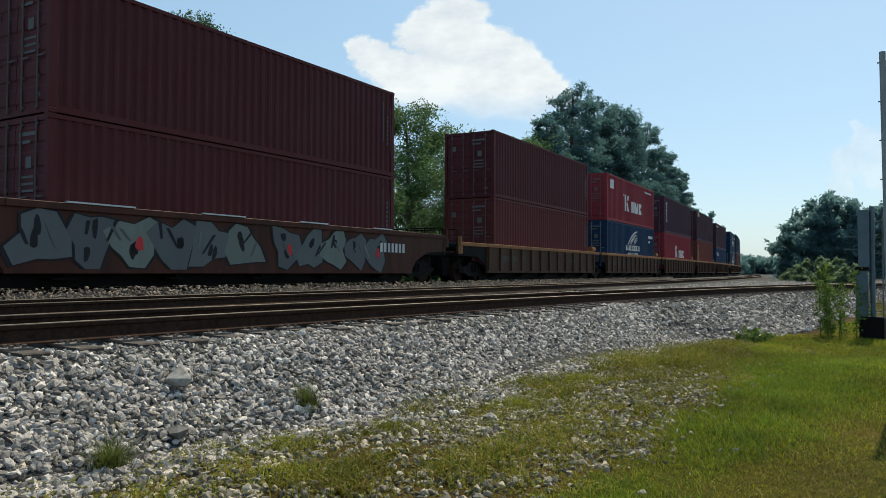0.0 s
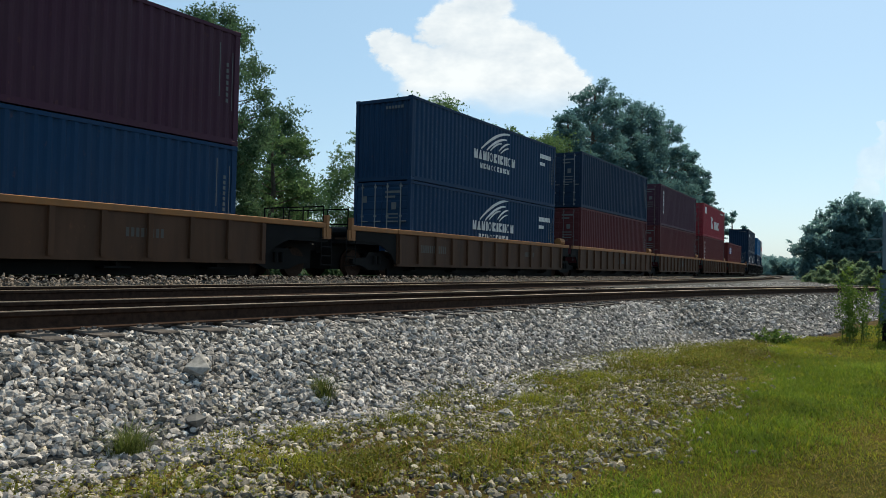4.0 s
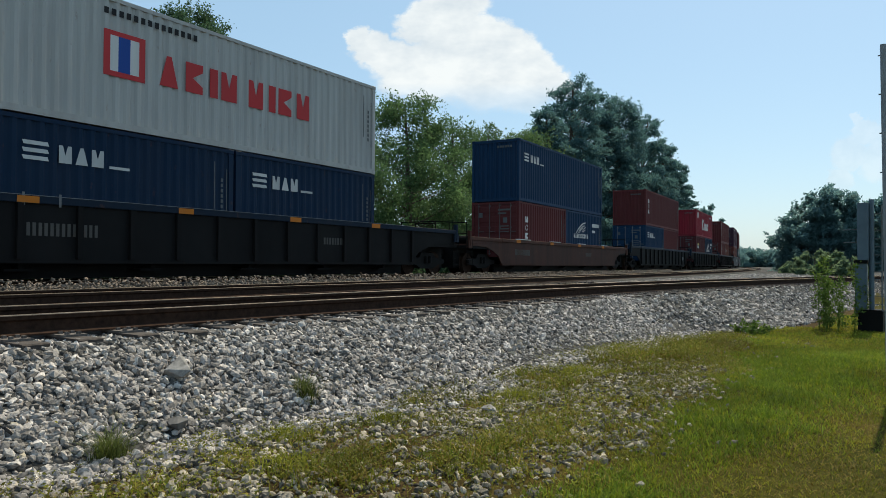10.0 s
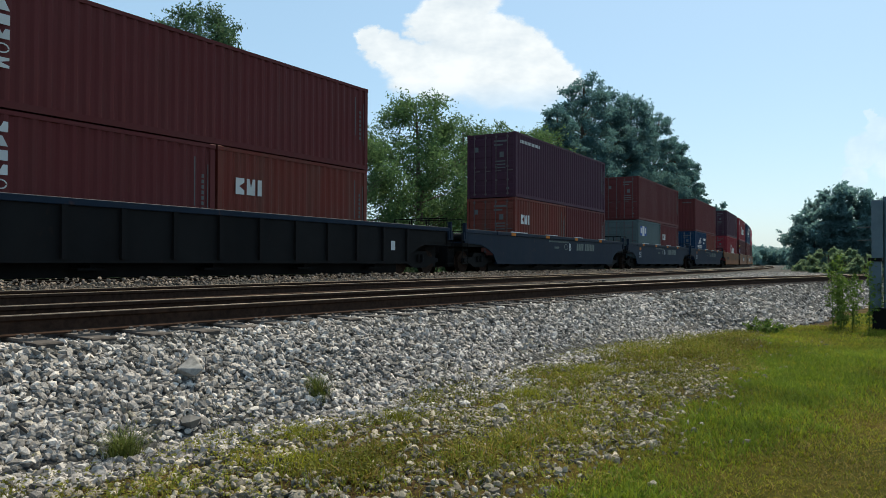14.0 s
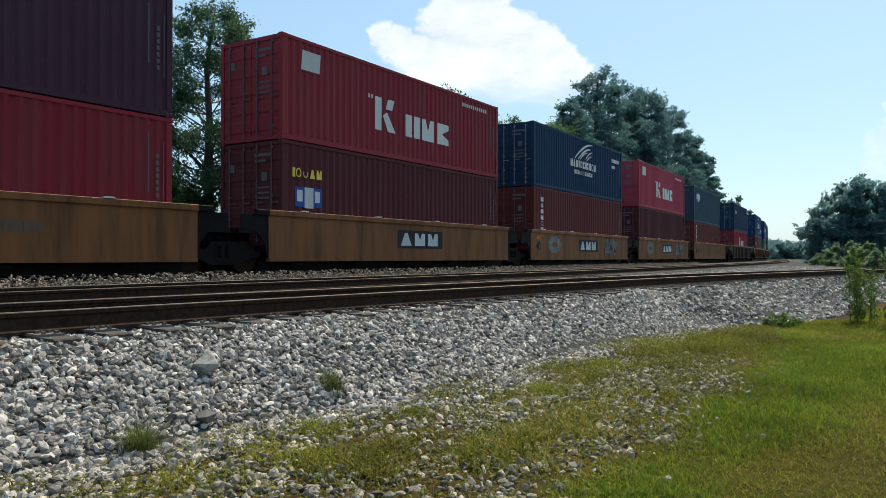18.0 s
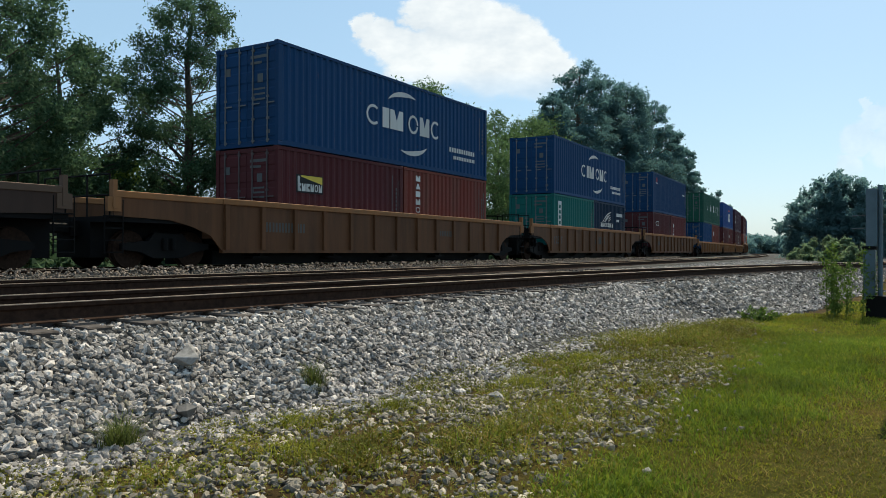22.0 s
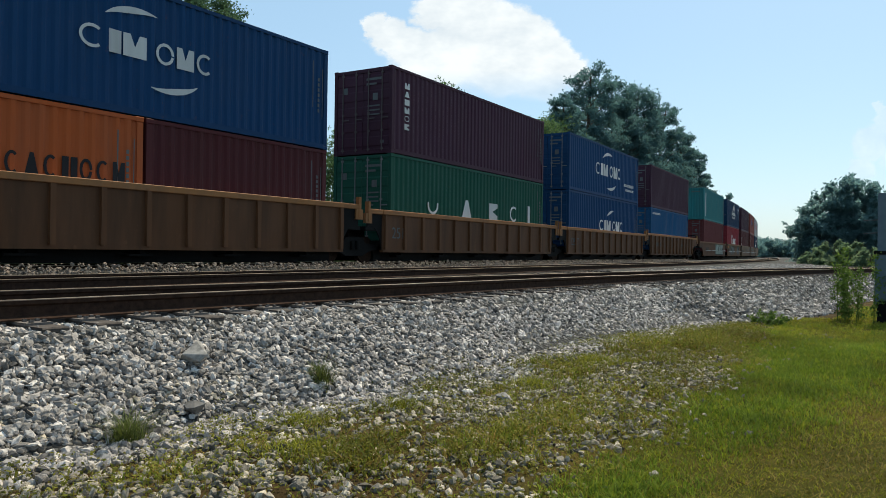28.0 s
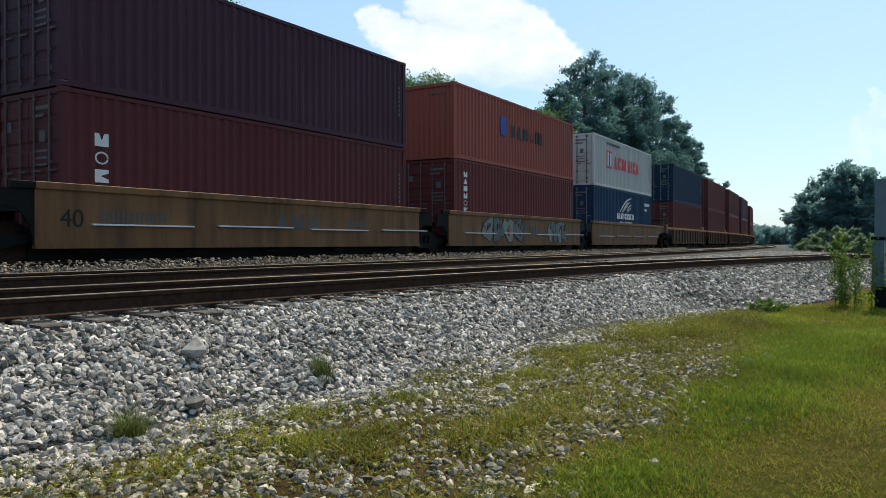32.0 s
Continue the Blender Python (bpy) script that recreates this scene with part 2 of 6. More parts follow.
CABINET = simple("blue_grey_cabinet_paint", (0.055, 0.085, 0.11), (0.09, 0.13, 0.16), 3, 0.5)

# ---- mesh helpers ----


class Shape:
    """Collects boxes, prisms and tubes into one mesh."""

    def __init__(self):
        self.v, self.f = [], []

    def add(self, verts, faces):
        o = len(self.v)
        self.v += [tuple(p) for p in verts]
        self.f += [tuple(o + i for i in f) for f in faces]
        return self

    def box(self, x0, x1, y0, y1, z0, z1, c=0.0):
        if c <= 0:
            p = [(x, y, z) for x in (x0, x1) for y in (y0, y1) for z in (z0, z1)]
            return self.add(p, [(0, 1, 3, 2), (4, 6, 7, 5), (0, 4, 5, 1), (2, 3, 7, 6), (0, 2, 6, 4), (1, 5, 7, 3)])
        ring = [(x0 + c, z0), (x1 - c, z0), (x1, z0 + c), (x1, z1 - c), (x1 - c, z1), (x0 + c, z1), (x0, z1 - c), (x0, z0 + c)]
        return self.prism(ring, y0, y1)

    def prism(self, ring, y0, y1, axis="y"):
        """Extrude a ring of (x, z) along y, or of (y, z) along x, or of (x, y) along z."""
        place = {"y": lambda a, b, t: (a, t, b), "x": lambda a, b, t: (t, a, b), "z": lambda a, b, t: (a, b, t)}[axis]
        n = len(ring)
        v = [place(a, b, y0) for a, b in ring] + [place(a, b, y1) for a, b in ring]
        f = [(i, (i + 1) % n, n + (i + 1) % n, n + i) for i in range(n)]
        return self.add(v, f + [tuple(range(n))[::-1], tuple(range(n, 2 * n))])

    def tube(self, a, b, r, n=8, r2=None):
        a, b = Vector(a), Vector(b)
        q = (b - a).to_track_quat("Z", "Y")
        r2 = r if r2 is None else r2
        v = []
        for p, rr in ((a, r), (b, r2)):
            v += [tuple(p + q @ Vector((rr * math.cos(6.2832 * i / n), rr * math.sin(6.2832 * i / n), 0))) for i in range(n)]
        f = [(i, (i + 1) % n, n + (i + 1) % n, n + i) for i in range(n)]
        return self.add(v, f + [tuple(range(n))[::-1], tuple(range(n, 2 * n))])

    def mesh(self, name, smooth=False):
        me = bpy.data.meshes.new(name)
        me.from_pydata(self.v, [], self.f)
        bm = bmesh.new()
        bm.from_mesh(me)
        bmesh.ops.recalc_face_normals(bm, faces=bm.faces)
        bm.to_mesh(me)
        bm.free()
        if smooth:
            me.shade_smooth()
        me.materials.append(None)
        return me


def piece(name, mesh, material, parent=None, at=None, label=""):
    """One mesh object, its material on the object, under a parent."""
    ob = new(name, mesh)
    ob.material_slots[0].link = "OBJECT"
    ob.material_slots[0].material = material
    ob.parent = parent
    if at is not None:
        ob.matrix_basis = at if isinstance(at, Matrix) else Matrix.Translation(at)
    if label:
        tagged(ob, label)
    return ob


def raw_mesh(name, verts, faces, material, smooth=False):
    me = bpy.data.meshes.new(name)
    me.from_pydata(verts, [], faces)
    me.materials.append(material)
    if smooth:
        me.shade_smooth()
    return me


# ---- the line of the tracks: a long curve, bending away from the camera's side ----
R, Y0 = 856.5, -27.7
TRACKS = (7.53, 11.74, 15.54)      # offsets of the three track centres
RAIL_Z = (1.02, 1.0, 1.10)
BEND = 420.0                       # length after which the curve runs straight


def bend(y):
    """Sideways shift of the line at y, and its slope."""
    d = max(-BEND, min(BEND, y - Y0))
    rest = (y - Y0) - d
    return d * d / (2 * R) + rest * d / R, d / R


def line(y, u):
    s, k = bend(y)
    n = math.hypot(1, k)
    return (-(s + u / n), y - k * u / n * 0.0, k)


def train_pose(s):
    """The pose on the train's track at the arc length s."""
    r = R - 0.0
    th = max(-0.55, min(0.55, (s - Y0) / r))
    rest = (s - Y0) - th * r
    x = -TRACKS[2] - r * (1 - math.cos(th)) - rest * math.sin(th)
    y = Y0 + r * math.sin(th) + rest * math.cos(th)
    return pose(x, y, RAIL_Z[2], 0, 0, math.degrees(th))


def blend(a, b, x):
    k = min(1.0, max(0.0, (x - a) / (b - a)))
    return k * k * (3 - 2 * k)


def side_line(y, d=0.0):
    """The nearest track leaves the curve to the right: its centre at y, d metres to the left of it, and its slope."""
    if y < 0:
        x, yy, k = line(y, 7.31 + d)
        return (x, yy, k)
    w = min(y, 46.0)
    t = max(0.0, w - 14.0)
    m = 0.0263 + 0.00184 * w + 0.00556 * t
    x = -7.757 + 0.0263 * w + 0.00092 * w * w + 0.00278 * t * t + m * (y - w)
    n = math.hypot(1, m)
    return (x - d / n, y + d * m / n, -m)


def shoulder(y):
    """Offset of the ballast's upper edge on the camera's side."""
    return shoulder_at(round(y, 2))


@functools.lru_cache(None)
def shoulder_at(y):
    s, k = bend(y)
    return min(6.0, (-side_line(y)[0] - s) * math.hypot(1, k) - 1.32)


def toe(y):
    """How near to the camera's side the ballast's foot lies; past the lawn the gravel widens."""
    return toe_at(round(y, 2))


@functools.lru_cache(None)
def toe_at(y):
    t = 5.0 - 0.65 * blend(3.5, 6.5, y) + 0.45 * blend(8.0, 14.0, y) - 2.6 * blend(13.5, 21.0, y)
    return min(t, shoulder(y) - 0.9)


def height(u, y):
    """Height of the ground at the offset u from the line."""
    t = toe(y)
    if u < t:
        z = 0.02 * math.sin(u * 1.7 + y * 0.6) + 0.02 * math.sin(y * 1.1 - u)
        far = max(0.0, -u - 6) * 0.004
        return z - far
    e = shoulder(y)
    if u < e:
        k = (u - t) / (e - t)
        return 0.02 + 0.745 * k ** 1.05
    if u < e + 3.0:
        return 0.765 - 0.055 * blend(e + 2.0, e + 3.0, u)
    if u < 13.2:
        return 0.71
    if u < 14.0:
        return 0.71 + (u - 13.2) / 0.8 * 0.40
    if u < 17.3:
        return 1.0
    return max(0.25, 1.0 - (u - 17.3) * 0.35)


def ground_z(x, y):
    s, k = bend(y)
    return height((-x - s) * math.hypot(1, k), y)


def sheet():
    """The ground, one sheet from the track to the horizon."""
    us = [-3000, -900, -300, -120, -60, -30, -18, -12, -8, -5] + [-3 + 0.35 * i for i in range(20)]
    us += [4.0 + 0.25 * i for i in range(10)] + [6.6, 8, 10, 12, 13.2, 13.6, 14.0, 15.5, 17.3, 18.4, 19.5, 22, 27, 35, 50, 80, 140, 300, 900, 3000]
    ys = [-3000, -900, -300, -150, -80, -50, -30, -18, -10, -5] + [-3 + 0.7 * i for i in range(50)]
    ys += [33 + 4 * i for i in range(30)] + [160 + 15 * i for i in range(30)] + [700, 900, 1300, 2000, 3200]
    v, f = [], []
    for y in ys:
        for u in us:
            x, yy, _ = line(y, u)
            under = 0.13 * blend(toe(y) - 0.45, toe(y) + 0.1, u) if u < 18.5 else 0.0
            v.append((x, yy, height(u, y) - under))
    n = len(us)
    for j in range(len(ys) - 1):
        for i in range(n - 1):
            a = j * n + i
            f.append((a, a + n, a + n + 1, a + 1))
    ob = new("ground", raw_mesh("ground", v, f, SOIL, True))
    tagged(ob, "patchy green and dry grass on sandy soil", "ground", kind="structure")


sheet()


def bed():
    """The ballast bed that carries the three tracks."""
    v, f = [], []
    prof = [-0.0, -0.12, -0.25, -0.5, -0.75, 6.0, 6.6, 8.5, 10, 12.5, 13.2, 14.0, 15.5, 17.3, 18.9]
    ys = [-160 + 4 * i for i in range(40)] + [0.5 * i for i in range(80)] + [40 + 4 * i for i in range(115)]
    for y in ys:
        for u in prof:
            e = shoulder(y)
            uu = toe(y) - 0.4 + (e + 0.4 - toe(y)) * -u if u <= 0 else e + u - 6.0 if u < 7 else u
            x, yy, _ = line(y, uu)
            v.append((x, yy, height(uu, y) + 0.016))
    n = len(prof)
    for j in range(len(ys) - 1):
        for i in range(n - 1):
            a = j * n + i
            f.append((a, a + n, a + n + 1, a + 1))
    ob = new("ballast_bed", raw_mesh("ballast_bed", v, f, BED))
    tagged(ob, "bed of crushed stone under the tracks, coloured dark as shade between the stones", "ballast", kind="structure")


bed()


def sweep(name, ring, u, z, ys, material, parent, smooth=False, path=line):
    """A profile (offset, height) swept along a path at the offset u."""
    v, f, n = [], [], len(ring)
    for y in ys:
        for a, b in ring:
            x, yy, _ = path(y, u - a)
            v.append((x, yy, z + b))
    for j in range(len(ys) - 1):
        for i in range(n):
            p, q = j * n + i, j * n + (i + 1) % n
            f.append((p, q, q + n, p + n))
    f += [tuple(range(n))[::-1], tuple(range((len(ys) - 1) * n, len(ys) * n))]
    sh = Shape().add(v, f)
    return piece(name, sh.mesh(name, smooth), material, parent)


def tracks():
    ys = [-180 + 6 * i for i in range(30)] + [1.5 * i for i in range(40)] + [60 + 6 * i for i in range(60)]
    web = [(-0.076, -0.185), (0.076, -0.185), (0.076, -0.172), (0.014, -0.15), (0.010, -0.06), (0.036, -0.042), (0.037, -0.008),
           (-0.037, -0.008), (-0.036, -0.042), (-0.010, -0.06), (-0.014, -0.15), (-0.076, -0.172)]
    head = [(-0.024, -0.0075), (0.024, -0.0075), (0.023, 0.0), (0.014, 0.002), (-0.014, 0.002), (-0.023, 0.0)]
    tie = Shape().box(-1.30, 1.30, -0.115, 0.115, -0.17, 0.0, 0.012).mesh("tie")
    plate = Shape()
    plate.box(-0.27, 0.27, -0.115, 0.115, 0.0, 0.02)
    for sx in (-0.23, -0.11, 0.11, 0.23):
        for sy in (-0.055, 0.055):
            plate.box(sx - 0.016, sx + 0.016, sy - 0.016, sy + 0.016, 0.02, 0.045)
    plate = plate.mesh("tie_plate")
    for k, (u, z) in enumerate(zip(TRACKS, RAIL_Z)):
        root = new("railway_track")
        tagged(root, ("rusty steel rails with bright worn heads on wooden ties", "parallel rails with shiny heads on wooden ties", "rails on ballast under the passing train")[k],
               "railway track", "parallel tracks", "structure")
        for side in (-0.7525, 0.7525):
            if k == 0:
                near = [y for y in ys if -40 < y < 75]
                rail = sweep("rail", web, side, z, near, RAIL_WEB, root, path=side_line)
                sweep("rail_head", head, side, z, near, RAIL_HEAD, rail, path=side_line)
                continue
            rail = sweep("rail", web, u + side, z, ys, RAIL_WEB, root)
            sweep("rail_head", head, u + side, z, ys, RAIL_HEAD, rail)
        y, n = -3.0, 0
        far = (60.0, 30.0, 30.0)[k]
        while y < far:
            x, yy, kk = side_line(y) if k == 0 else line(y, u)
            m = pose(x, yy, z - 0.205 - random.uniform(0, 0.012), 0, 0, math.degrees(kk) + random.uniform(-1.2, 1.2))
            t = piece("tie", tie, TIE, root, m @ pose(random.uniform(-0.05, 0.05), 0, 0))
            if n < 90 and k == 0:
                for side in (-0.7525, 0.7525):
                    piece("tie_plate", plate, PLATE, t, (side, 0, 0.001))
            y += 0.53 + random.uniform(-0.02, 0.02)
            n += 1


tracks()
# ---- containers ----
SPEED, EASE = 22.815, 0.0145
FLOOR = 0.71                       # height of the wells' floor over the rail
TALL, LOW, LONG, SHORT = 2.896, 2.591, 12.19, 6.06
MESHES = {}
RIDES = []                         # (thing, place along the train, height over the rail)


def cached(key, build):
    if key not in MESHES:
        MESHES[key] = build()
    return MESHES[key]


def corrugated(a, b, out, deep, pitch=0.275):
    """Points (along, across) of a folded panel from a to b."""
    n = max(2, round((b - a) / pitch))
    p = (b - a) / n
    pts = []
    for i in range(n):
        y = a + i * p
        pts += [(y, out), (y + 0.27 * p, out), (y + 0.5 * p, out - deep), (y + 0.77 * p, out - deep)]
    return pts + [(b, out)]


def side_mesh(length, tall):
    pts = corrugated(-length / 2 + 0.12, length / 2 - 0.12, 0.0, 0.036)
    v = [(x, y, z) for y, x in pts for z in (0.16, tall - 0.10)]
    f = [(2 * i, 2 * i + 2, 2 * i + 3, 2 * i + 1) for i in range(len(pts) - 1)]
    return Shape().add(v, f).mesh("side_wall")


def end_mesh(tall):
    pts = corrugated(-1.08, 1.08, 0.0, 0.045, 0.25)
    v = [(y, -x, z) for y, x in pts for z in (0.16, tall - 0.12)]
    f = [(2 * i, 2 * i + 2, 2 * i + 3, 2 * i + 1) for i in range(len(pts) - 1)]
    return Shape().add(v, f).mesh("end_wall")


def frame_mesh(length, tall):
    s, h = Shape(), length / 2
    for x in (-1, 1):
        s.box(x * 1.17 - 0.045, x * 1.17 + 0.045, -h + 0.16, h - 0.16, 0.02, 0.16)
        s.box(x * 1.18 - 0.035, x * 1.18 + 0.035, -h + 0.16, h - 0.16, tall - 0.10, tall - 0.012)
        for y in (-1, 1):
            s.box(x * 1.155 - 0.06, x * 1.155 + 0.06, y * (h - 0.085) - 0.075, y * (h - 0.085) + 0.075, 0.118, tall - 0.118, 0.015)
    for y in (-1, 1):
        s.box(-1.08, 1.08, y * (h - 0.07) - 0.05, y * (h - 0.07) + 0.05, tall - 0.14, tall - 0.02)
        s.box(-1.08, 1.08, y * (h - 0.07) - 0.05, y * (h - 0.07) + 0.05, 0.02, 0.16)
    return s.mesh("frame")


def roof_mesh(length):
    n, h = int(length / 0.4), length / 2 - 0.12
    v, f = [], []
    for i in range(n + 1):
        y = -h + 2 * h * i / n
        for x in (-1.14, 1.14):
            v.append((x, y, 0.012 * (i % 2)))
    f = [(2 * i, 2 * i + 1, 2 * i + 3, 2 * i + 2) for i in range(n)]
    return Shape().add(v, f).mesh("roof")


def door_mesh(tall):
    """One leaf of a door, pressed into shallow folds."""
    a, b = 0.17, tall - 0.15
    n = 5
    p = (b - a) / n
    ring = [(0.03, b), (0.03, a)]
    for k in range(n):
        z = a + k * p
        ring += [(-0.02, z), (-0.02, z + 0.16 * p), (-0.036, z + 0.24 * p), (-0.036, z + 0.76 * p), (-0.02, z + 0.84 * p)]
    ring += [(-0.02, b)]
    return Shape().prism(ring, 0.0, 1.065, "x").mesh("door")


def rod_mesh(tall):
    s = Shape().tube((0, 0, 0.10), (0, 0, tall - 0.08), 0.021, 6)
    for z in (0.14, 0.75, 1.35, tall - 0.22):
        s.box(-0.05, 0.05, 0.0, 0.03, z, z + 0.06)
    s.box(-0.02, 0.26, -0.02, 0.0, 1.18, 1.215)
    return s.mesh("lock_rod")


CASTING = Shape().box(-0.082, 0.082, -0.09, 0.09, 0, 0.118, 0.012).mesh("corner_fitting")


def container(name, length, tall, paint, doors, label):
    """A steel box; its near end (towards -y) has doors or a plain folded wall."""
    root = new(name)
    tagged(root, label, "container", "containers on the train")
    mat, h = PAINT[paint], length / 2
    side = cached(("side", length, tall), lambda: side_mesh(length, tall))
    piece("side_wall", side, mat, root, (1.205, 0, 0))
    piece("side_wall", side, mat, root, pose(-1.205, 0, 0, 0, 0, 180))
    piece("frame", cached(("frame", length, tall), lambda: frame_mesh(length, tall)), mat, root)
    piece("roof", cached(("roof", length), lambda: roof_mesh(length)), mat, root, (0, 0, tall - 0.03))
    end = cached(("end", tall), lambda: end_mesh(tall))
    piece("end_wall", end, mat, root, pose(0, h - 0.05, 0, 0, 0, 180) if doors else (0, -h + 0.05, 0))
    flip = pose(0, 0, 0) if doors else pose(0, 0, 0, 0, 0, 180)
    leaf = cached(("door", tall), lambda: door_mesh(tall))
    rod = cached(("rod", tall), lambda: rod_mesh(tall))
    for sx in (-1.075, 0.01):
        d = piece("door", leaf, mat, root, flip @ pose(sx, -h + 0.06, 0))
        for rx in (0.24, 0.80):
            piece("lock_rod", rod, PAINT["galv"] if paint in ("blue", "royal", "azure", "navy", "slate", "green", "jade", "teal") else PAINT["rod"], d, (rx, -0.06, 0))
    for x in (-1.137, 1.137):
        for y in (-h + 0.09, h - 0.09):
            for z in (0, tall - 0.118):
                piece("corner_fitting", CASTING, mat, root, (x, y, z))
    return root


def slab(root, bars, paint, name="marking", x=1.2125, label=""):
    """Flat painted shapes on the side that faces +x: rings of (y, z)."""
    if len(bars) > 7:
        s = Shape()
        for ring in bars:
            s.prism(ring, x - 0.004, x, "x")
        return tagged(piece(name, s.mesh(name), PAINT[paint], root, None, label), kind="stuff")
    for ring in bars:
        ob = piece(name, Shape().prism(ring, x - 0.004, x, "x").mesh(name), PAINT[paint], root, None, label)
    return ob


def bar(y, z, w, h, skew=0.0):
    return [(y, z), (y + w, z), (y + w + skew, z + h), (y + skew, z + h)]


def row_of(y, z, w, h, n, gap=0.28, skew=0.0):
    """n upright bars over a width w."""
    p = w / n
    return [bar(y + i * p, z, p * (1 - gap), h, skew) for i in range(n)]


def strokes_of(y, z, w, h, n, gap=0.2):
    """n plain pairs of upright bars over a width w."""
    p = w / n
    k = p * (1 - gap)
    out = []
    for i in range(n):
        out += [bar(y + i * p, z, k * 0.36, h), bar(y + i * p + k * 0.64, z, k * 0.36, h)]
    return out


def column_of(y, z, w, h, n):
    p = h / n
    return [bar(y, z + i * p, w, p * 0.66) for i in range(n)]


def stack_of(y, z, w, h, n):
    """n plain shapes above one another."""
    p = h / n
    out = []
    for i in range(n):
        out += shapes_of(y, z + i * p, w * 1.2, p * 0.72, "eodbad"[i % 6], 0.16)
    return out


def hoop(y, z, w, h, a0=0, a1=350, thick=0.27, n=14):
    """A band round an oval, open between a1 and a0."""
    outer, inner = [], []
    for i in range(n + 1):
        a = radians(a0 + (a1 - a0) * i / n)
        outer.append((y + w / 2 + w / 2 * math.cos(a), z + h / 2 + h / 2 * math.sin(a)))
        inner.append((y + w / 2 + (w / 2 - thick * h * 0.5) * math.cos(a), z + h / 2 + (h / 2 - thick * h * 0.5) * math.sin(a)))
    return outer + inner[::-1]


def wedge(y, z, w, h, top=0.25):
    """A block that narrows upwards."""
    return [(y, z), (y + w, z), (y + w * (0.5 + top / 2), z + h), (y + w * (0.5 - top / 2), z + h)]


def feather(y, z, w, h, thick, n=8):
    """A tapering stroke that rises in a bow."""
    upper, lower = [], []
    for i in range(n + 1):
        q = i / n
        py, pz = y + w * q, z + h * (1 - (1 - q) ** 1.8)
        t = thick * (0.35 + math.sin(math.pi * min(1.0, 0.12 + q * 0.8)))
        upper.append((py, pz + t / 2))
        lower.append((py + 0.25 * t, pz - t / 2))
    return lower + upper[::-1]


def shapes_of(y, z, w, h, kinds, gap=0.24):
    """A row of plain shapes over a width w: b narrow bar, d block, o oval band, c and u open bands, a wedge."""
    cell = w / sum(0.5 if k == "b" else 1.0 for k in kinds)
    out = []
    for k in kinds:
        p = cell * (0.5 if k == "b" else 1.0)
        q = p * (1 - gap)
        if k == "o":
            out.append(hoop(y, z, q, h))
        elif k == "c":
            out.append(hoop(y, z, q, h, 50, 310))
        elif k == "u":
            out.append(hoop(y, z, q, h * 1.05, 165, 375))
        elif k == "a":
            out.append(wedge(y, z, q, h))
        elif k == "d":
            out.append([(y, z), (y + q, z), (y + q, z + h), (y + q * 0.7, z + h), (y + q * 0.5, z + h * 0.45), (y + q * 0.3, z + h), (y, z + h)])
        elif k == "e":
            out.append([(y, z), (y + q, z), (y + q, z + h * 0.25), (y + q * 0.4, z + h * 0.5), (y + q, z + h * 0.75), (y + q, z + h), (y, z + h)])
        else:
            out.append(bar(y, z, q, h))
        y += p
    return out


def arc(yc, zc, r, a0, a1, thick, n=10):
    """A crescent."""
    outer, inner = [], []
    for i in range(n + 1):
        a = radians(a0 + (a1 - a0) * i / n)
        t = thick * math.sin(math.pi * i / n) * 0.9 + 0.02
        outer.append((yc + r * math.cos(a), zc + r * math.sin(a) * 0.62))
        inner.append((yc + (r - t) * math.cos(a), zc + (r - t) * math.sin(a) * 0.62))
    return outer + inner[::-1]


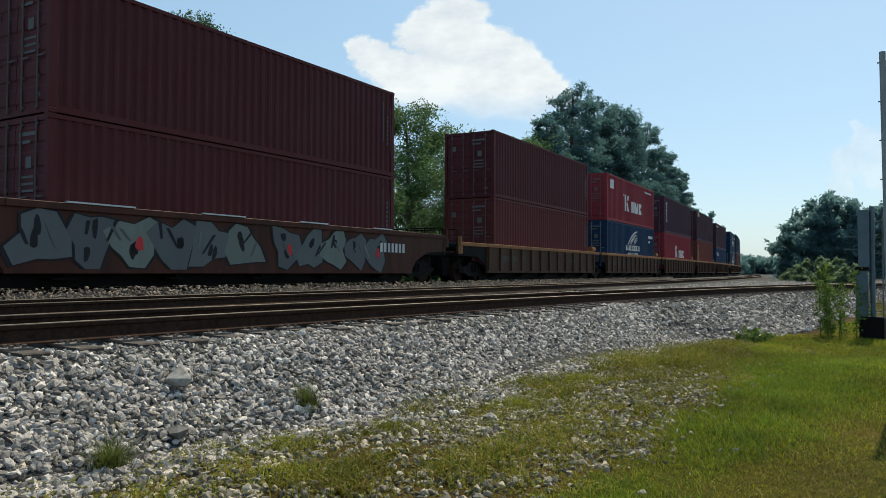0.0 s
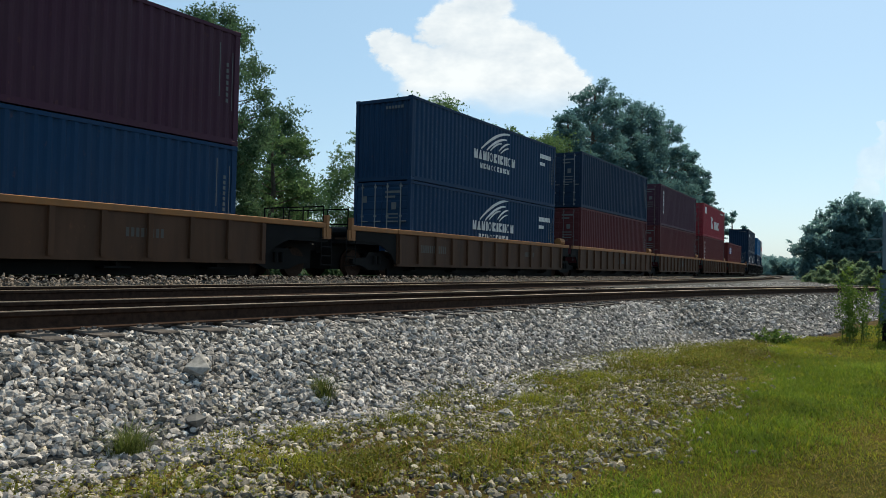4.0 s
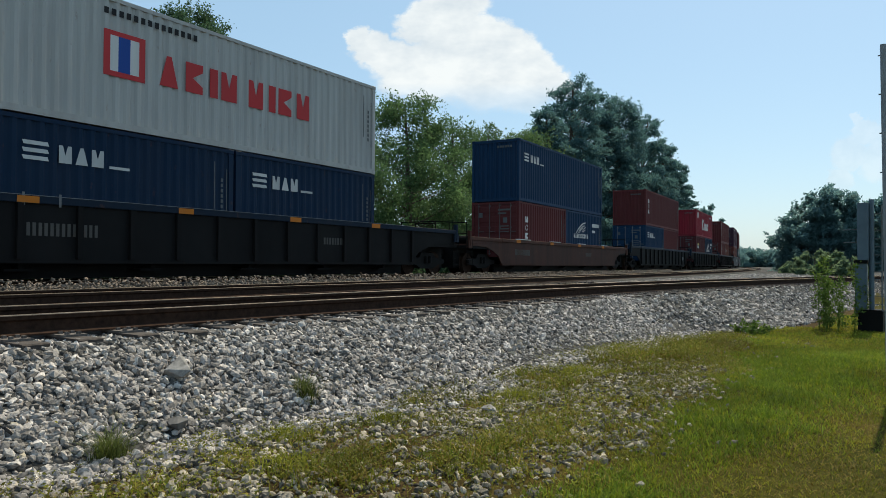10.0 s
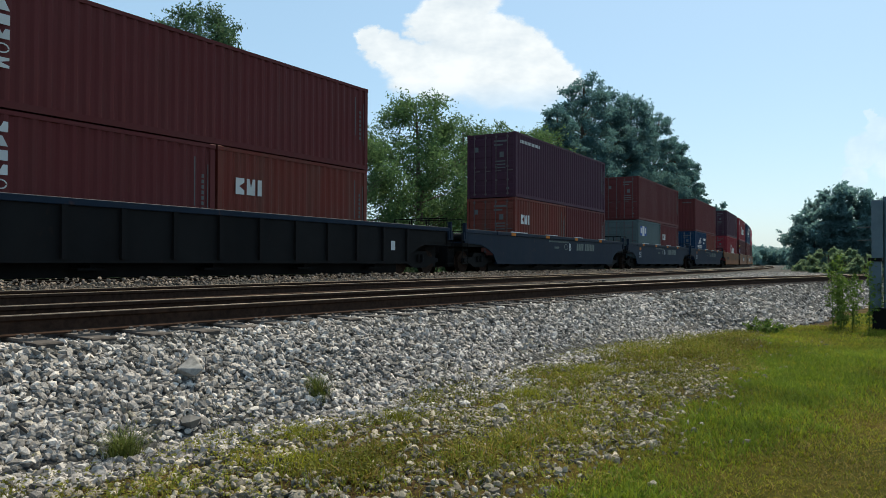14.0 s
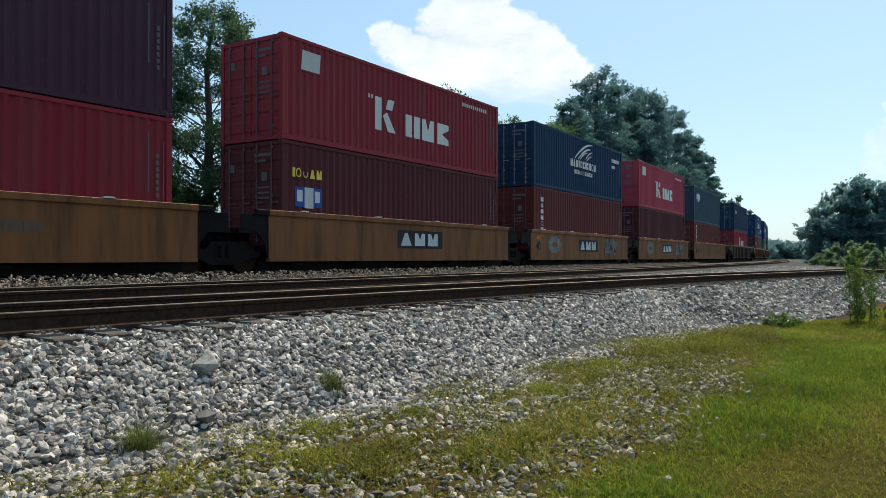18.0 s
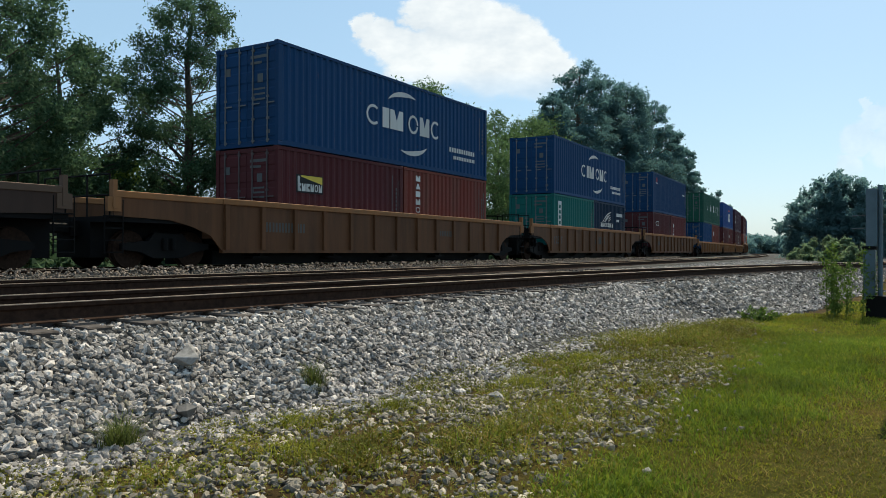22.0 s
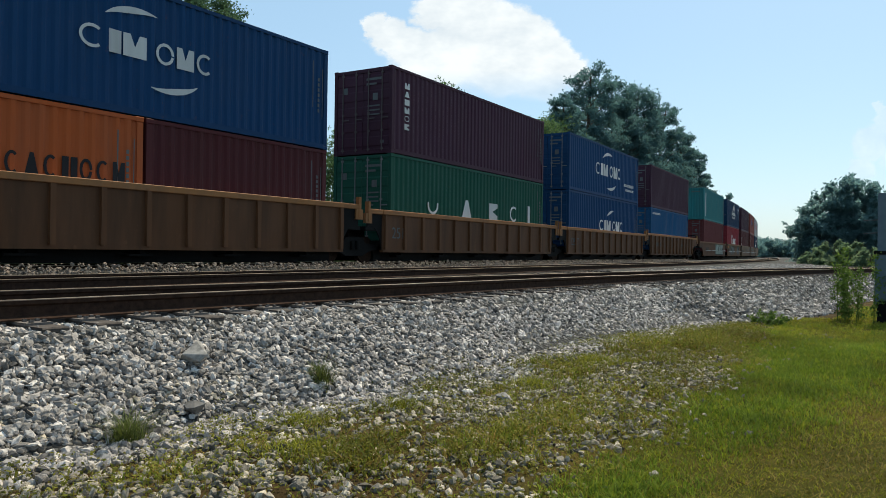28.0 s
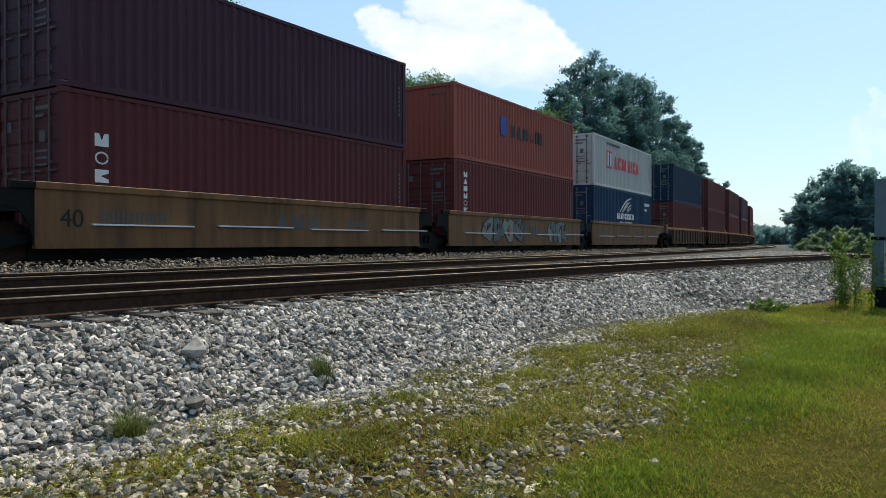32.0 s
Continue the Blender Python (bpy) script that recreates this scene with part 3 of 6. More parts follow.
def mark(c, kind, length, tall):
    """The markings of a box, brand marks as plain shapes."""
    h = length / 2
    if kind == "k":
        y = -h + 0.335 * length
        z = 0.29 * tall
        slab(c, [bar(y, z, 0.32, 1.05), [(y + 0.40, z + 0.5), (y + 0.66, z), (y + 1.08, z), (y + 0.62, z + 0.62)], bar(y + 0.55, z + 0.72, 0.34, 0.33, 0.12), bar(y - 0.35, z + 0.95, 0.07, 0.12),
                 bar(y - 0.2, z + 0.95, 0.07, 0.12)] + shapes_of(-h + 0.47 * length, z, 0.24 * length, 0.74, "bbde"), "mark_white", label="white brand shapes")
        slab(c, [bar(-h + 0.06 * length, tall * 0.70, 0.75, 0.55, 0.05)], "mark_white")
        slab(c, row_of(h - 0.23 * length, tall - 0.42, 1.9, 0.13, 12, 0.4), "mark_white")
    elif kind == "k_low":
        y = -h + 0.36 * length
        slab(c, [bar(y, 0.98, 0.3, 0.98), [(y + 0.37, 1.46), (y + 0.62, 0.98), (y + 1.0, 0.98), (y + 0.58, 1.56)], bar(y + 0.52, 1.66, 0.3, 0.3, 0.1)] + shapes_of(-h + 0.485 * length, 0.96, 0.22 * length, 0.66, "bbde"),
             "mark_white", label="white brand shapes")
    elif kind == "column":
        slab(c, stack_of(-h + 0.75, tall * 0.30, 0.28, 1.65, 6), "mark_white")
    elif kind == "tex":
        slab(c, stack_of(-h + 0.75, tall * 0.34, 0.32, 1.15, 3), "mark_white")
    elif kind == "nyk":
        slab(c, [bar(-h + 0.62, tall * 0.66 + 0.15 * i, 0.52, 0.08, -0.03) for i in range(3)], "mark_white")
        slab(c, shapes_of(-h + 1.35, tall * 0.66, 1.1, 0.36, "dad") + [bar(-h + 2.5, tall * 0.66, 0.5, 0.06)], "mark_white")
    elif kind in ("wing", "wing_low"):
        z = 1.35 if kind == "wing" else 1.15
        k = 1.0 if length > 7 else 0.66
        y = -h + (0.355 if length > 7 else 0.20) * length
        for sy, sz, w, up, t in ((0.55, 0.42, 2.45, 0.92, 0.085), (1.0, 0.42, 1.75, 0.66, 0.075), (1.3, 0.44, 1.0, 0.42, 0.06), (2.05, 0.52, 0.95, 0.42, 0.06), (2.2, 0.44, 0.75, 0.3, 0.05)):
            slab(c, [feather(y + sy * k, z + sz * k, w * k, up * k, t * k)], "mark_white")
        slab(c, shapes_of(y, z, 3.6 * k, 0.36 * k, "dadboebebbcd", 0.22) + (shapes_of(y + 0.5 * k, z - 0.34 * k, 2.6 * k, 0.20 * k, "debaocedbed", 0.3) if length > 7 else []), "mark_white")
        slab(c, row_of(h - 1.75, tall - 0.75, 1.25, 0.20, 8, 0.12) + row_of(h - 1.75, tall - 1.08, 0.55, 0.15, 4, 0.12), "mark_white")
    elif kind == "cma":
        y = -h + 0.328 * length
        slab(c, shapes_of(y, tall * 0.41, 2.2, 0.66, "cbd", 0.14) + shapes_of(y + 2.4, tall * 0.41, 2.2, 0.66, "odc", 0.14), "mark_white", label="white brand shapes")
        slab(c, [arc(y + 2.2, tall * 0.63, 1.15, 150, 55, 0.28), arc(y + 2.6, tall * 0.39, 1.15, -30, -125, 0.28)], "mark_white", label="white crescents")
        slab(c, row_of(h - 3.0, tall * 0.30, 2.0, 0.17, 11, 0.3) + row_of(h - 2.7, tall * 0.21, 1.7, 0.13, 13, 0.3), "mark_white")
    elif kind == "cma_small":
        y = -h + 0.37 * length
        slab(c, shapes_of(y, tall * 0.44, 1.7, 0.5, "cbd", 0.14) + shapes_of(y + 1.85, tall * 0.44, 1.7, 0.5, "odc", 0.14), "mark_white", label="white brand shapes")
        slab(c, [arc(y + 1.4, tall * 0.62, 0.95, 150, 60, 0.24), arc(y + 2.2, tall * 0.42, 0.95, -30, -120, 0.24)], "mark_white", label="white crescents")
    elif kind == "cma_low":
        y = -h + 0.42 * length
        slab(c, shapes_of(y - 0.4, 0.98, 2.1, 0.6, "cbd", 0.14) + shapes_of(y + 1.9, 0.98, 2.1, 0.6, "odc", 0.14) + [arc(y + 1.9, 1.5, 1.1, 150, 80, 0.26)], "mark_white")
    elif kind in ("uasc", "uasc_low"):
        z = tall * 0.44 if kind == "uasc" else 1.0
        slab(c, [b for k, g in zip((0.185, 0.385, 0.565, 0.72), "uaec") for b in shapes_of(-h + k * length, z, 0.95, 0.66, g)] + [bar(-h + 0.865 * length, z - 0.2, 0.24, 0.95)], "mark_white", label="white brand shapes")
    elif kind == "apl":
        y = -h + 0.485 * length
        slab(c, shapes_of(y, tall * 0.29, 2.1, 0.95, "aeb", 0.06), "mark_white", label="white brand shapes")
        slab(c, [bar(y + 0.1, tall * 0.72, 1.7, 0.17, 0.12)], "mark_red")
    elif kind in ("mol", "mol_top"):
        y = -h + (0.075 if kind == "mol" else 0.08) * length
        slab(c, [bar(y, tall * 0.60, 1.6, 0.62)], "mark_blue", x=1.2115)
        slab(c, [bar(y + 0.55, tall * 0.59, 0.5, 0.66), bar(y + 0.1, tall * 0.66, 0.36, 0.36), bar(y + 1.15, tall * 0.66, 0.3, 0.36)], "mark_white")
    elif kind == "mol_low":
        slab(c, shapes_of(-h + 2.6, 0.86, 2.4, 0.6, "dob"), "mark_white")
        slab(c, [arc(-h + 1.5, 1.2, 0.75, 0, 350, 0.4, 16)], "mark_white")
    elif kind == "ming":
        y = -h + 0.19 * length
        slab(c, [bar(y, tall * 0.40, 1.05, 1.0)], "mark_red", x=1.2112)
        slab(c, [bar(y + 0.16, tall * 0.44, 0.73, 0.78)], "mark_white", x=1.2120)
        slab(c, [bar(y + 0.36, tall * 0.44, 0.3, 0.78)], "mark_blue", x=1.2130)
        slab(c, shapes_of(y + 1.45, tall * 0.42, 2.6, 0.72, "aebd", 0.3) + shapes_of(y + 4.25, tall * 0.42, 2.6, 0.72, "dbed", 0.3), "mark_red", label="faded red brand shapes")
        slab(c, row_of(y, tall - 0.4, 2.6, 0.14, 14, 0.4), "mark_black")
    elif kind == "hapag":
        slab(c, shapes_of(-h + 2.3, 1.06, 3.4, 0.46, "dacacbbocd"), "mark_black")
        slab(c, [bar(-h + 0.85, 1.06, 1.1, 0.8, 0.15)], "mark_blue")
    elif kind == "hanjin":
        slab(c, [bar(-h + 0.32 * length, tall * 0.46, 0.55, 0.8)], "mark_blue")
        slab(c, shapes_of(-h + 0.40 * length, tall * 0.47, 3.6, 0.55, "dadubd", 0.35), "mark_black")
    elif kind == "seaco":
        slab(c, shapes_of(-h + 0.9, tall * 0.62, 1.5, 0.34, "eoedo"), "mark_yellow")
    elif kind == "seaco_w":
        slab(c, shapes_of(-h + 1.2, tall * 0.60, 1.1, 0.3, "eoedo"), "mark_white")
        slab(c, [bar(-h + 0.75, tall * 0.62, 0.3, 0.26)], "mark_red")
    elif kind in ("beacon", "beacon_top"):
        y, z = -h + 0.75, tall * (0.80 if kind == "beacon_top" else 0.52)
        slab(c, [bar(y, z, 1.15, 0.52)], "mark_black", x=1.2110)
        slab(c, [[(y + 0.2, z + 0.46), (y + 1.12, z + 0.28), (y + 1.12, z + 0.5), (y + 0.2, z + 0.5)]], "mark_yellow", x=1.2120)
        slab(c, shapes_of(y + 0.06, z + 0.05, 1.08, 0.22, "ededod", 0.18) + [bar(y + 0.06, z + 0.05, 0.09, 0.42)], "mark_white")
    elif kind == "touax":
        slab(c, shapes_of(-h + 0.4, tall * 0.66, 1.25, 0.26, "bouad"), "mark_yellow")
        slab(c, [bar(-h + 0.5, tall * 0.38, 1.1, 0.55)], "mark_blue", x=1.2110)
        slab(c, [bar(-h + 0.88, tall * 0.37, 0.36, 0.58), bar(-h + 0.58, tall * 0.43, 0.22, 0.32), bar(-h + 1.3, tall * 0.43, 0.2, 0.32)], "mark_white")
    elif kind == "tal":
        slab(c, [bar(-h + 0.95, tall - 0.66, 0.34, 0.30)], "crimson")
        slab(c, row_of(-h + 0.9, tall - 0.78, 0.6, 0.07, 7, 0.3), "mark_white")
        slab(c, row_of(h - 1.6, tall * 0.62, 0.9, 0.12, 6, 0.3), "mark_white")
    elif kind == "ocg":
        slab(c, shapes_of(-h + 0.9, tall * 0.62, 1.05, 0.34, "occ"), "mark_white")
    elif kind == "cai":
        slab(c, shapes_of(-h + 0.6, tall * 0.55, 0.95, 0.42, "edb"), "mark_white")
    elif kind == "china":
        slab(c, [bar(-h + 0.75, tall * 0.12, 0.36, 2.1)], "mark_white", x=1.2115)
        slab(c, column_of(-h + 0.84, tall * 0.16, 0.18, 1.9, 8), "teal")
    elif kind == "box":
        slab(c, [bar(-h + 0.6, 0.75, 0.45, 1.5)], "mark_white", x=1.2115)
        slab(c, column_of(-h + 0.7, 0.8, 0.24, 1.35, 5), "jade")
    elif kind == "line_top":
        slab(c, row_of(-h + 0.5, tall - 0.45, 2.2, 0.14, 14, 0.35), "mark_white")
    # small codes by the far end of the side
    slab(c, [bar(h - 0.64, tall * 0.40, 0.028, tall * 0.46), bar(h - 0.24, tall * 0.30, 0.02, tall * 0.5)] + column_of(h - 0.42, tall * 0.36, 0.07, tall * 0.36, 7), "silver")


def end_marks(c, length, tall, doors):
    """Code bars on the end that faces the camera."""
    h = length / 2
    s = Shape()
    if doors:
        for x0, z, w, hh in ((0.15, tall - 0.42, 0.62, 0.08), (0.15, tall - 0.58, 0.42, 0.07), (0.2, tall * 0.55, 0.5, 0.05), (0.2, tall * 0.50, 0.5, 0.05),
                             (0.2, tall * 0.45, 0.5, 0.05), (0.42, tall * 0.62, 0.2, 0.24), (-0.85, tall * 0.72, 0.2, 0.22), (0.75, 0.35, 0.14, 0.1)):
            s.box(x0, x0 + w, -h + 0.015, -h + 0.022, z, z + hh)
        tagged(piece("marking", s.mesh("marking"), PAINT["silver"], c), kind="stuff")
    else:
        for i in range(6):
            s.box(0.1 + i * 0.13, 0.19 + i * 0.13, -h - 0.003, -h + 0.003, tall - 0.40, tall - 0.30)
        tagged(piece("marking", s.mesh("marking"), PAINT["silver"], c), kind="stuff")


# ---- well cars ----
WHEEL = None


def wheel_mesh():
    s = Shape().tube((-0.065, 0, 0), (0.065, 0, 0), 0.42, 20)
    s.tube((0.065, 0, 0), (0.09, 0, 0), 0.455, 20)
    s.tube((-0.10, 0, 0), (-0.065, 0, 0), 0.14, 10)
    return s.mesh("wheel")


def truck(parent, y):
    """A four-wheel truck under the car at y."""
    s = Shape()
    ring = [(-1.2, 0.42), (-1.2, 0.56), (-0.55, 0.62), (-0.4, 0.80), (0.4, 0.80), (0.55, 0.62), (1.2, 0.56), (1.2, 0.42), (0.75, 0.36), (0.4, 0.22), (-0.4, 0.22), (-0.75, 0.36)]
    t = new("truck")
    t.parent = parent
    t.matrix_basis = Matrix.Translation((0, y, 0))
    frame_side = cached("truck_side", lambda: Shape().prism(ring, -0.07, 0.07, "x").tube((0.09, -0.12, 0.42), (0.09, -0.12, 0.68), 0.07, 8).tube((0.09, 0.12, 0.42), (0.09, 0.12, 0.68), 0.07, 8).mesh("truck_side"))
    wheel = cached("wheel", wheel_mesh)
    for x in (-1.0, 1.0):
        piece("side_frame", frame_side, PAINT["black"], t, pose(x, 0, 0, 0, 0, 0 if x > 0 else 180))
        for yy in (-0.86, 0.86):
            piece("wheel", wheel, RAIL_WEB, t, pose(x * 0.7525, yy, 0.42, 0, 0, 180 if x > 0 else 0))
    piece("bolster", cached("bolster", lambda: Shape().box(-1.05, 1.05, -0.2, 0.2, 0.45, 0.75).mesh("bolster")), PAINT["black"], t)
    return t


def blob(yc, zc, ry, rz, rng, n=18, rough=0.16, square=0.45):
    """An uneven rounded outline."""
    ph, out = rng.uniform(0, 6.28), []
    for i in range(n):
        a = 6.2832 * i / n
        c, s = math.cos(a), math.sin(a)
        k = (abs(c) ** 3 + abs(s) ** 3) ** (-square / 1.5)
        k *= 1 + rough * math.sin(3 * a + ph) * rng.uniform(0.5, 1.2) + rng.uniform(-0.05, 0.05)
        out.append((yc + ry * c * k, zc + rz * s * k))
    return out


def graffiti(car, base, z0, z1, spans, paints):
    """Spray-painted bulging shapes on the side of a car; no letters."""
    rng = random.Random(base)
    k = 0
    for y0, y1, n in spans:
        w = (y1 - y0) / n
        for i in range(n):
            yc, zc = y0 + (i + 0.5) * w, (z0 + z1) / 2
            rz = (z1 - z0) * rng.uniform(0.40, 0.47)
            lean, step = rng.uniform(-0.25, 0.25), 0.0006 * (k % 6)
            body = [(y + lean * (z - zc), z) for y, z in blob(yc, zc, w * rng.uniform(0.44, 0.56), rz, rng, 11, 0.3, 0.7)]
            edge = [(yc + (y - yc) * 1.14, zc + (z - zc) * 1.07) for y, z in body]
            slab(car, [edge], "mark_black", "graffiti", 1.362 + step)
            slab(car, [body], paints[k % len(paints)], "graffiti", 1.368 + step, "sprayed graffiti shape")
            for _ in range(2):
                hy, hz = yc + rng.uniform(-0.16, 0.16) * w, zc + rng.uniform(-0.55, 0.55) * rz
                slab(car, [[(y + lean * (z - hz), z) for y, z in blob(hy, hz, w * rng.uniform(0.05, 0.10), rz * rng.uniform(0.18, 0.40), rng, 10)]], "mark_black", "graffiti", 1.374 + step)
            for _ in range(2):
                ty, tz, up = yc + rng.uniform(-0.4, 0.4) * w, zc + rng.uniform(-0.6, 0.2) * rz, rng.uniform(0.5, 1.0) * rz
                tilt = rng.uniform(-0.35, 0.35)
                slab(car, [[(ty, tz), (ty + 0.06, tz), (ty + 0.09 + tilt, tz + up), (ty + tilt, tz + up)]], paints[(k + 1) % len(paints)] if rng.random() < 0.5 else "mark_black", "graffiti", 1.379 + step)
            if k % 4 == 2:
                slab(car, [blob(yc + 0.1 * w, zc - 0.1 * rz, w * 0.10, rz * 0.3, rng, 9)], "mark_red", "graffiti", 1.377 + step)
            k += 1


def well_car(style, y0, y1, w0, w1, joint0, joint1, label, extra):
    """A container well car. Its body runs from y0 to y1, the well from w0 to w1; a joint is 'truck', 'shared' or 'none'."""
    body, chord, top, bottom, ribbed = style
    root = new("well_car")
    tagged(root, label, "freight car", "well cars of the train")
    for sx in (1, -1):
        side = Shape().box(1.30, 1.345, w0, w1, bottom, top - 0.15).box(1.24, 1.37, w0, w1, bottom - 0.06, bottom + 0.03)
        sh = Shape()
        sh.v = [(sx * x, y, z) for x, y, z in side.v]
        sh.f = side.f
        piece("side_sill", sh.mesh("side_sill"), PAINT[body], root)
        rail = Shape().box(min(sx * 1.27, sx * 1.40), max(sx * 1.27, sx * 1.40), w0, w1, top - 0.15, top, 0.012)
        piece("top_chord", rail.mesh("top_chord"), PAINT[chord], root)
        low = top < 1.45
        if ribbed:
            n = 12
            rib = cached(("rib", top, bottom), lambda: Shape().prism([(-0.06, bottom + 0.03), (0.06, bottom + 0.03), (0.06, top - 0.15), (-0.06, top - 0.15)], 0.0, 0.085, "x").mesh("rib"))
            for i in range(n + 1):
                y = w0 + 0.12 + (w1 - w0 - 0.24) * i / n
                piece("rib", rib, PAINT[chord if low else body], root, (1.345 if sx > 0 else -1.430, y, 0))
        else:
            for i in range(4):
                y = w0 + (i + 0.35) * (w1 - w0) / 4
                long, lift = (0.26, top + 0.002) if body == "well_yellow" else (2.6, bottom + 0.42 + 0.03 * (i % 2)) if body in ("well_tan", "well_worn") else (1.6 - 0.2 * i, top + 0.002)
                ledge = Shape().box(min(sx * 1.345, sx * 1.42), max(sx * 1.345, sx * 1.42), y, y + long, lift, lift + 0.035)
                piece("guide_rail", ledge.mesh("guide_rail"), PAINT["mark_white"], root)
    floor = Shape().box(-1.28, 1.28, w0, w1, FLOOR - 0.14, FLOOR - 0.004)
    for k in range(7):
        y = w0 + (k + 0.5) * (w1 - w0) / 7
        floor.box(-1.2, 1.2, y - 0.1, y + 0.1, 0.38, FLOOR - 0.14)
    piece("floor", floor.mesh("floor"), PAINT["black"], root)
    # black box carried down near the rails, standing in for the dark below the car
    under = Shape().box(-0.9, 0.9, w0 + 0.1, w1 - 0.1, 0.045, 0.40)
    for k in range(5):
        y = w0 + (k + 0.5) * (w1 - w0) / 5
        under.tube((0.95, y, 0.30), (1.2, y, 0.30), 0.07, 8).box(0.9, 1.22, y - 0.35, y + 0.3, 0.2, 0.25)
    piece("underframe", under.mesh("underframe"), PAINT["black"], root)
    for y, w, sgn in ((y0, w0, -1), (y1, w1, 1)):
        a, b = min(y, w), max(y, w)
        if b - a > 0.1:
            deck = Shape()
            deck.box(-1.30, 1.30, a + 0.05, b, 1.02, 1.14)
            # sill block made wider and deeper than needed, to black out the gap by the truck
            deck.box(-0.62, 0.62, a + 0.05, b, 0.24, 1.02)
            piece("end_platform", deck.mesh("end_platform"), PAINT["black"], root)
            tip = y - sgn * 0.12
            reach = abs(tip - w)
            arch = [(w + sgn * reach * k, 0.62 + 0.5 * math.sin(min(1.0, k * 1.6) * 1.571)) for k in (0.12, 0.3, 0.5, 0.7)]
            shared = b - a < 1.6
            dark_end = shared or body in ("well_brown", "well_black") or body == "well_yellow" and sgn > 0
            lid = PAINT[chord] if ribbed or not shared else PAINT["black"]
            for x in (-1.345, 1.305):
                ring = [(w, bottom), (w, top - 0.15), (tip, top - 0.15), (tip, 1.14)] + arch[::-1]
                inner = 0.03 if dark_end else 0.0
                x0 = x + inner if x < 0 else x - inner
                plate = Shape().prism(ring if sgn > 0 else ring[::-1], x0, x0 + 0.04, "x")
                piece("end_plate", plate.mesh("end_plate"), PAINT["black" if dark_end else body], root)
                reach_b = tip if ribbed or not shared else w + sgn * 0.45
                beam = Shape().box(x - 0.03, x + 0.07, min(w, reach_b), max(w, reach_b), top - 0.15, top - 0.004, 0.01)
                piece("end_beam", beam.mesh("end_beam"), lid, root)
                if not shared or body == "well_tan":
                    post_box = Shape().box(x - 0.05, x + 0.09, tip - 0.05, tip + 0.05, top - 0.40, top + 0.22)
                    post_box.box(x - 0.03, x + 0.07, tip - 0.16, tip + 0.16, top - 0.46, top - 0.15)
                    piece("corner_post", post_box.mesh("corner_post"), PAINT[chord], root)
            if shared and body == "well_brown" and sgn > 0:
                tank = Shape().tube((0.95, tip - 0.45, top + 0.16), (0.95, tip + 0.1, top + 0.16), 0.17, 12)
                tank.box(0.86, 1.04, tip - 0.35, tip - 0.28, top - 0.12, top + 0.02).box(0.86, 1.04, tip - 0.06, tip + 0.01, top - 0.12, top + 0.02)
                piece("air_tank", tank.mesh("air_tank"), PAINT[chord], root)
            if b - a > 1.6:
                edge = y + (-sgn) * 0.12
                rail = Shape()
                for x in (-1.2, -0.4, 0.4, 1.2):
                    rail.tube((x, edge, 1.14), (x, edge, 2.05), 0.02, 6)
                rail.tube((-1.2, edge, 2.05), (1.2, edge, 2.05), 0.02, 6)
                rail.tube((-1.2, edge, 1.6), (1.2, edge, 1.6), 0.02, 6)
                piece("handrail", rail.mesh("handrail"), PAINT["black"], root)
                steps = Shape()
                for k in range(4):
                    steps.box(1.28, 1.36, edge - 0.22, edge + 0.22, 0.35 + 0.26 * k, 0.375 + 0.26 * k)
                for yy in (edge - 0.22, edge + 0.22):
                    steps.tube((1.34, yy, 0.33), (1.34, yy, 1.5), 0.015, 6)
                piece("ladder", steps.mesh("ladder"), PAINT["black"], root)
                cyl = Shape().tube((-0.5, (a + b) / 2, 1.42), (0.55, (a + b) / 2, 1.42), 0.17, 12).box(0.6, 0.95, (a + b) / 2 - 0.2, (a + b) / 2 + 0.2, 1.14, 1.5)
                piece("brake_gear", cyl.mesh("brake_gear"), PAINT["black"], root)
    for joint, y, sgn in ((joint0, y0, -1), (joint1, y1, 1)):
        if joint == "truck":
            truck(root, y - sgn * 1.75)
            hook = Shape().box(-0.16, 0.16, min(y, y + sgn * 0.42), max(y, y + sgn * 0.42), 0.78, 1.0, 0.03).box(-0.22, 0.22, y - 0.15, y + 0.05, 0.72, 1.05)
            piece("coupler", hook.mesh("coupler"), PAINT["black"], root)
        elif joint == "shared":
            truck(root, y)
    if ribbed and "reflect" in extra:
        # pale strip laid along the chord as a painted highlight of its sunlit top
        strip = Shape().box(1.385, 1.403, w0 + 0.3, w1 - 0.3, top + 0.001, top + 0.014)
        piece("guide_strip", strip.mesh("guide_strip"), PAINT["galv"], root)
        slab(root, [bar(w0 - 0.1 + 0.75 * k, top - 0.2, 0.05, 0.26) for k in range(4)], "galv", "marking", 1.404)
    # yellow-orange reflectors along the chord
    for k in range(4):
        yy = w0 + (k + 0.4) * (w1 - w0) / 4
        if "reflect" in extra:
            piece("reflector", cached("reflector", lambda: Shape().box(0, 0.006, -0.22, 0.22, 0, 0.13).mesh("reflector")), PAINT["mark_orange"], root, (1.404, yy, top - 0.145))
    z = (top + bottom) / 2
    mid = (w0 + w1) / 2
    if "ttx" in extra:
        slab(root, [bar(mid - 1.0, z - 0.30, 2.7, 0.60)], "mark_black", "marking", 1.349)
        slab(root, shapes_of(mid - 0.82, z - 0.21, 2.4, 0.42, "add"), "mark_white", "marking", 1.353)
    if "faint" in extra:
        slab(root, shapes_of(mid - 0.2, z - 0.22, 1.9, 0.42, "add"), "stencil", "marking", 1.349)
    if "number" in extra and body != "well_blue":
        slab(root, strokes_of(w0 + 1.4, z - 0.15, 1.7, 0.26, 7), "stencil", "marking", 1.349)
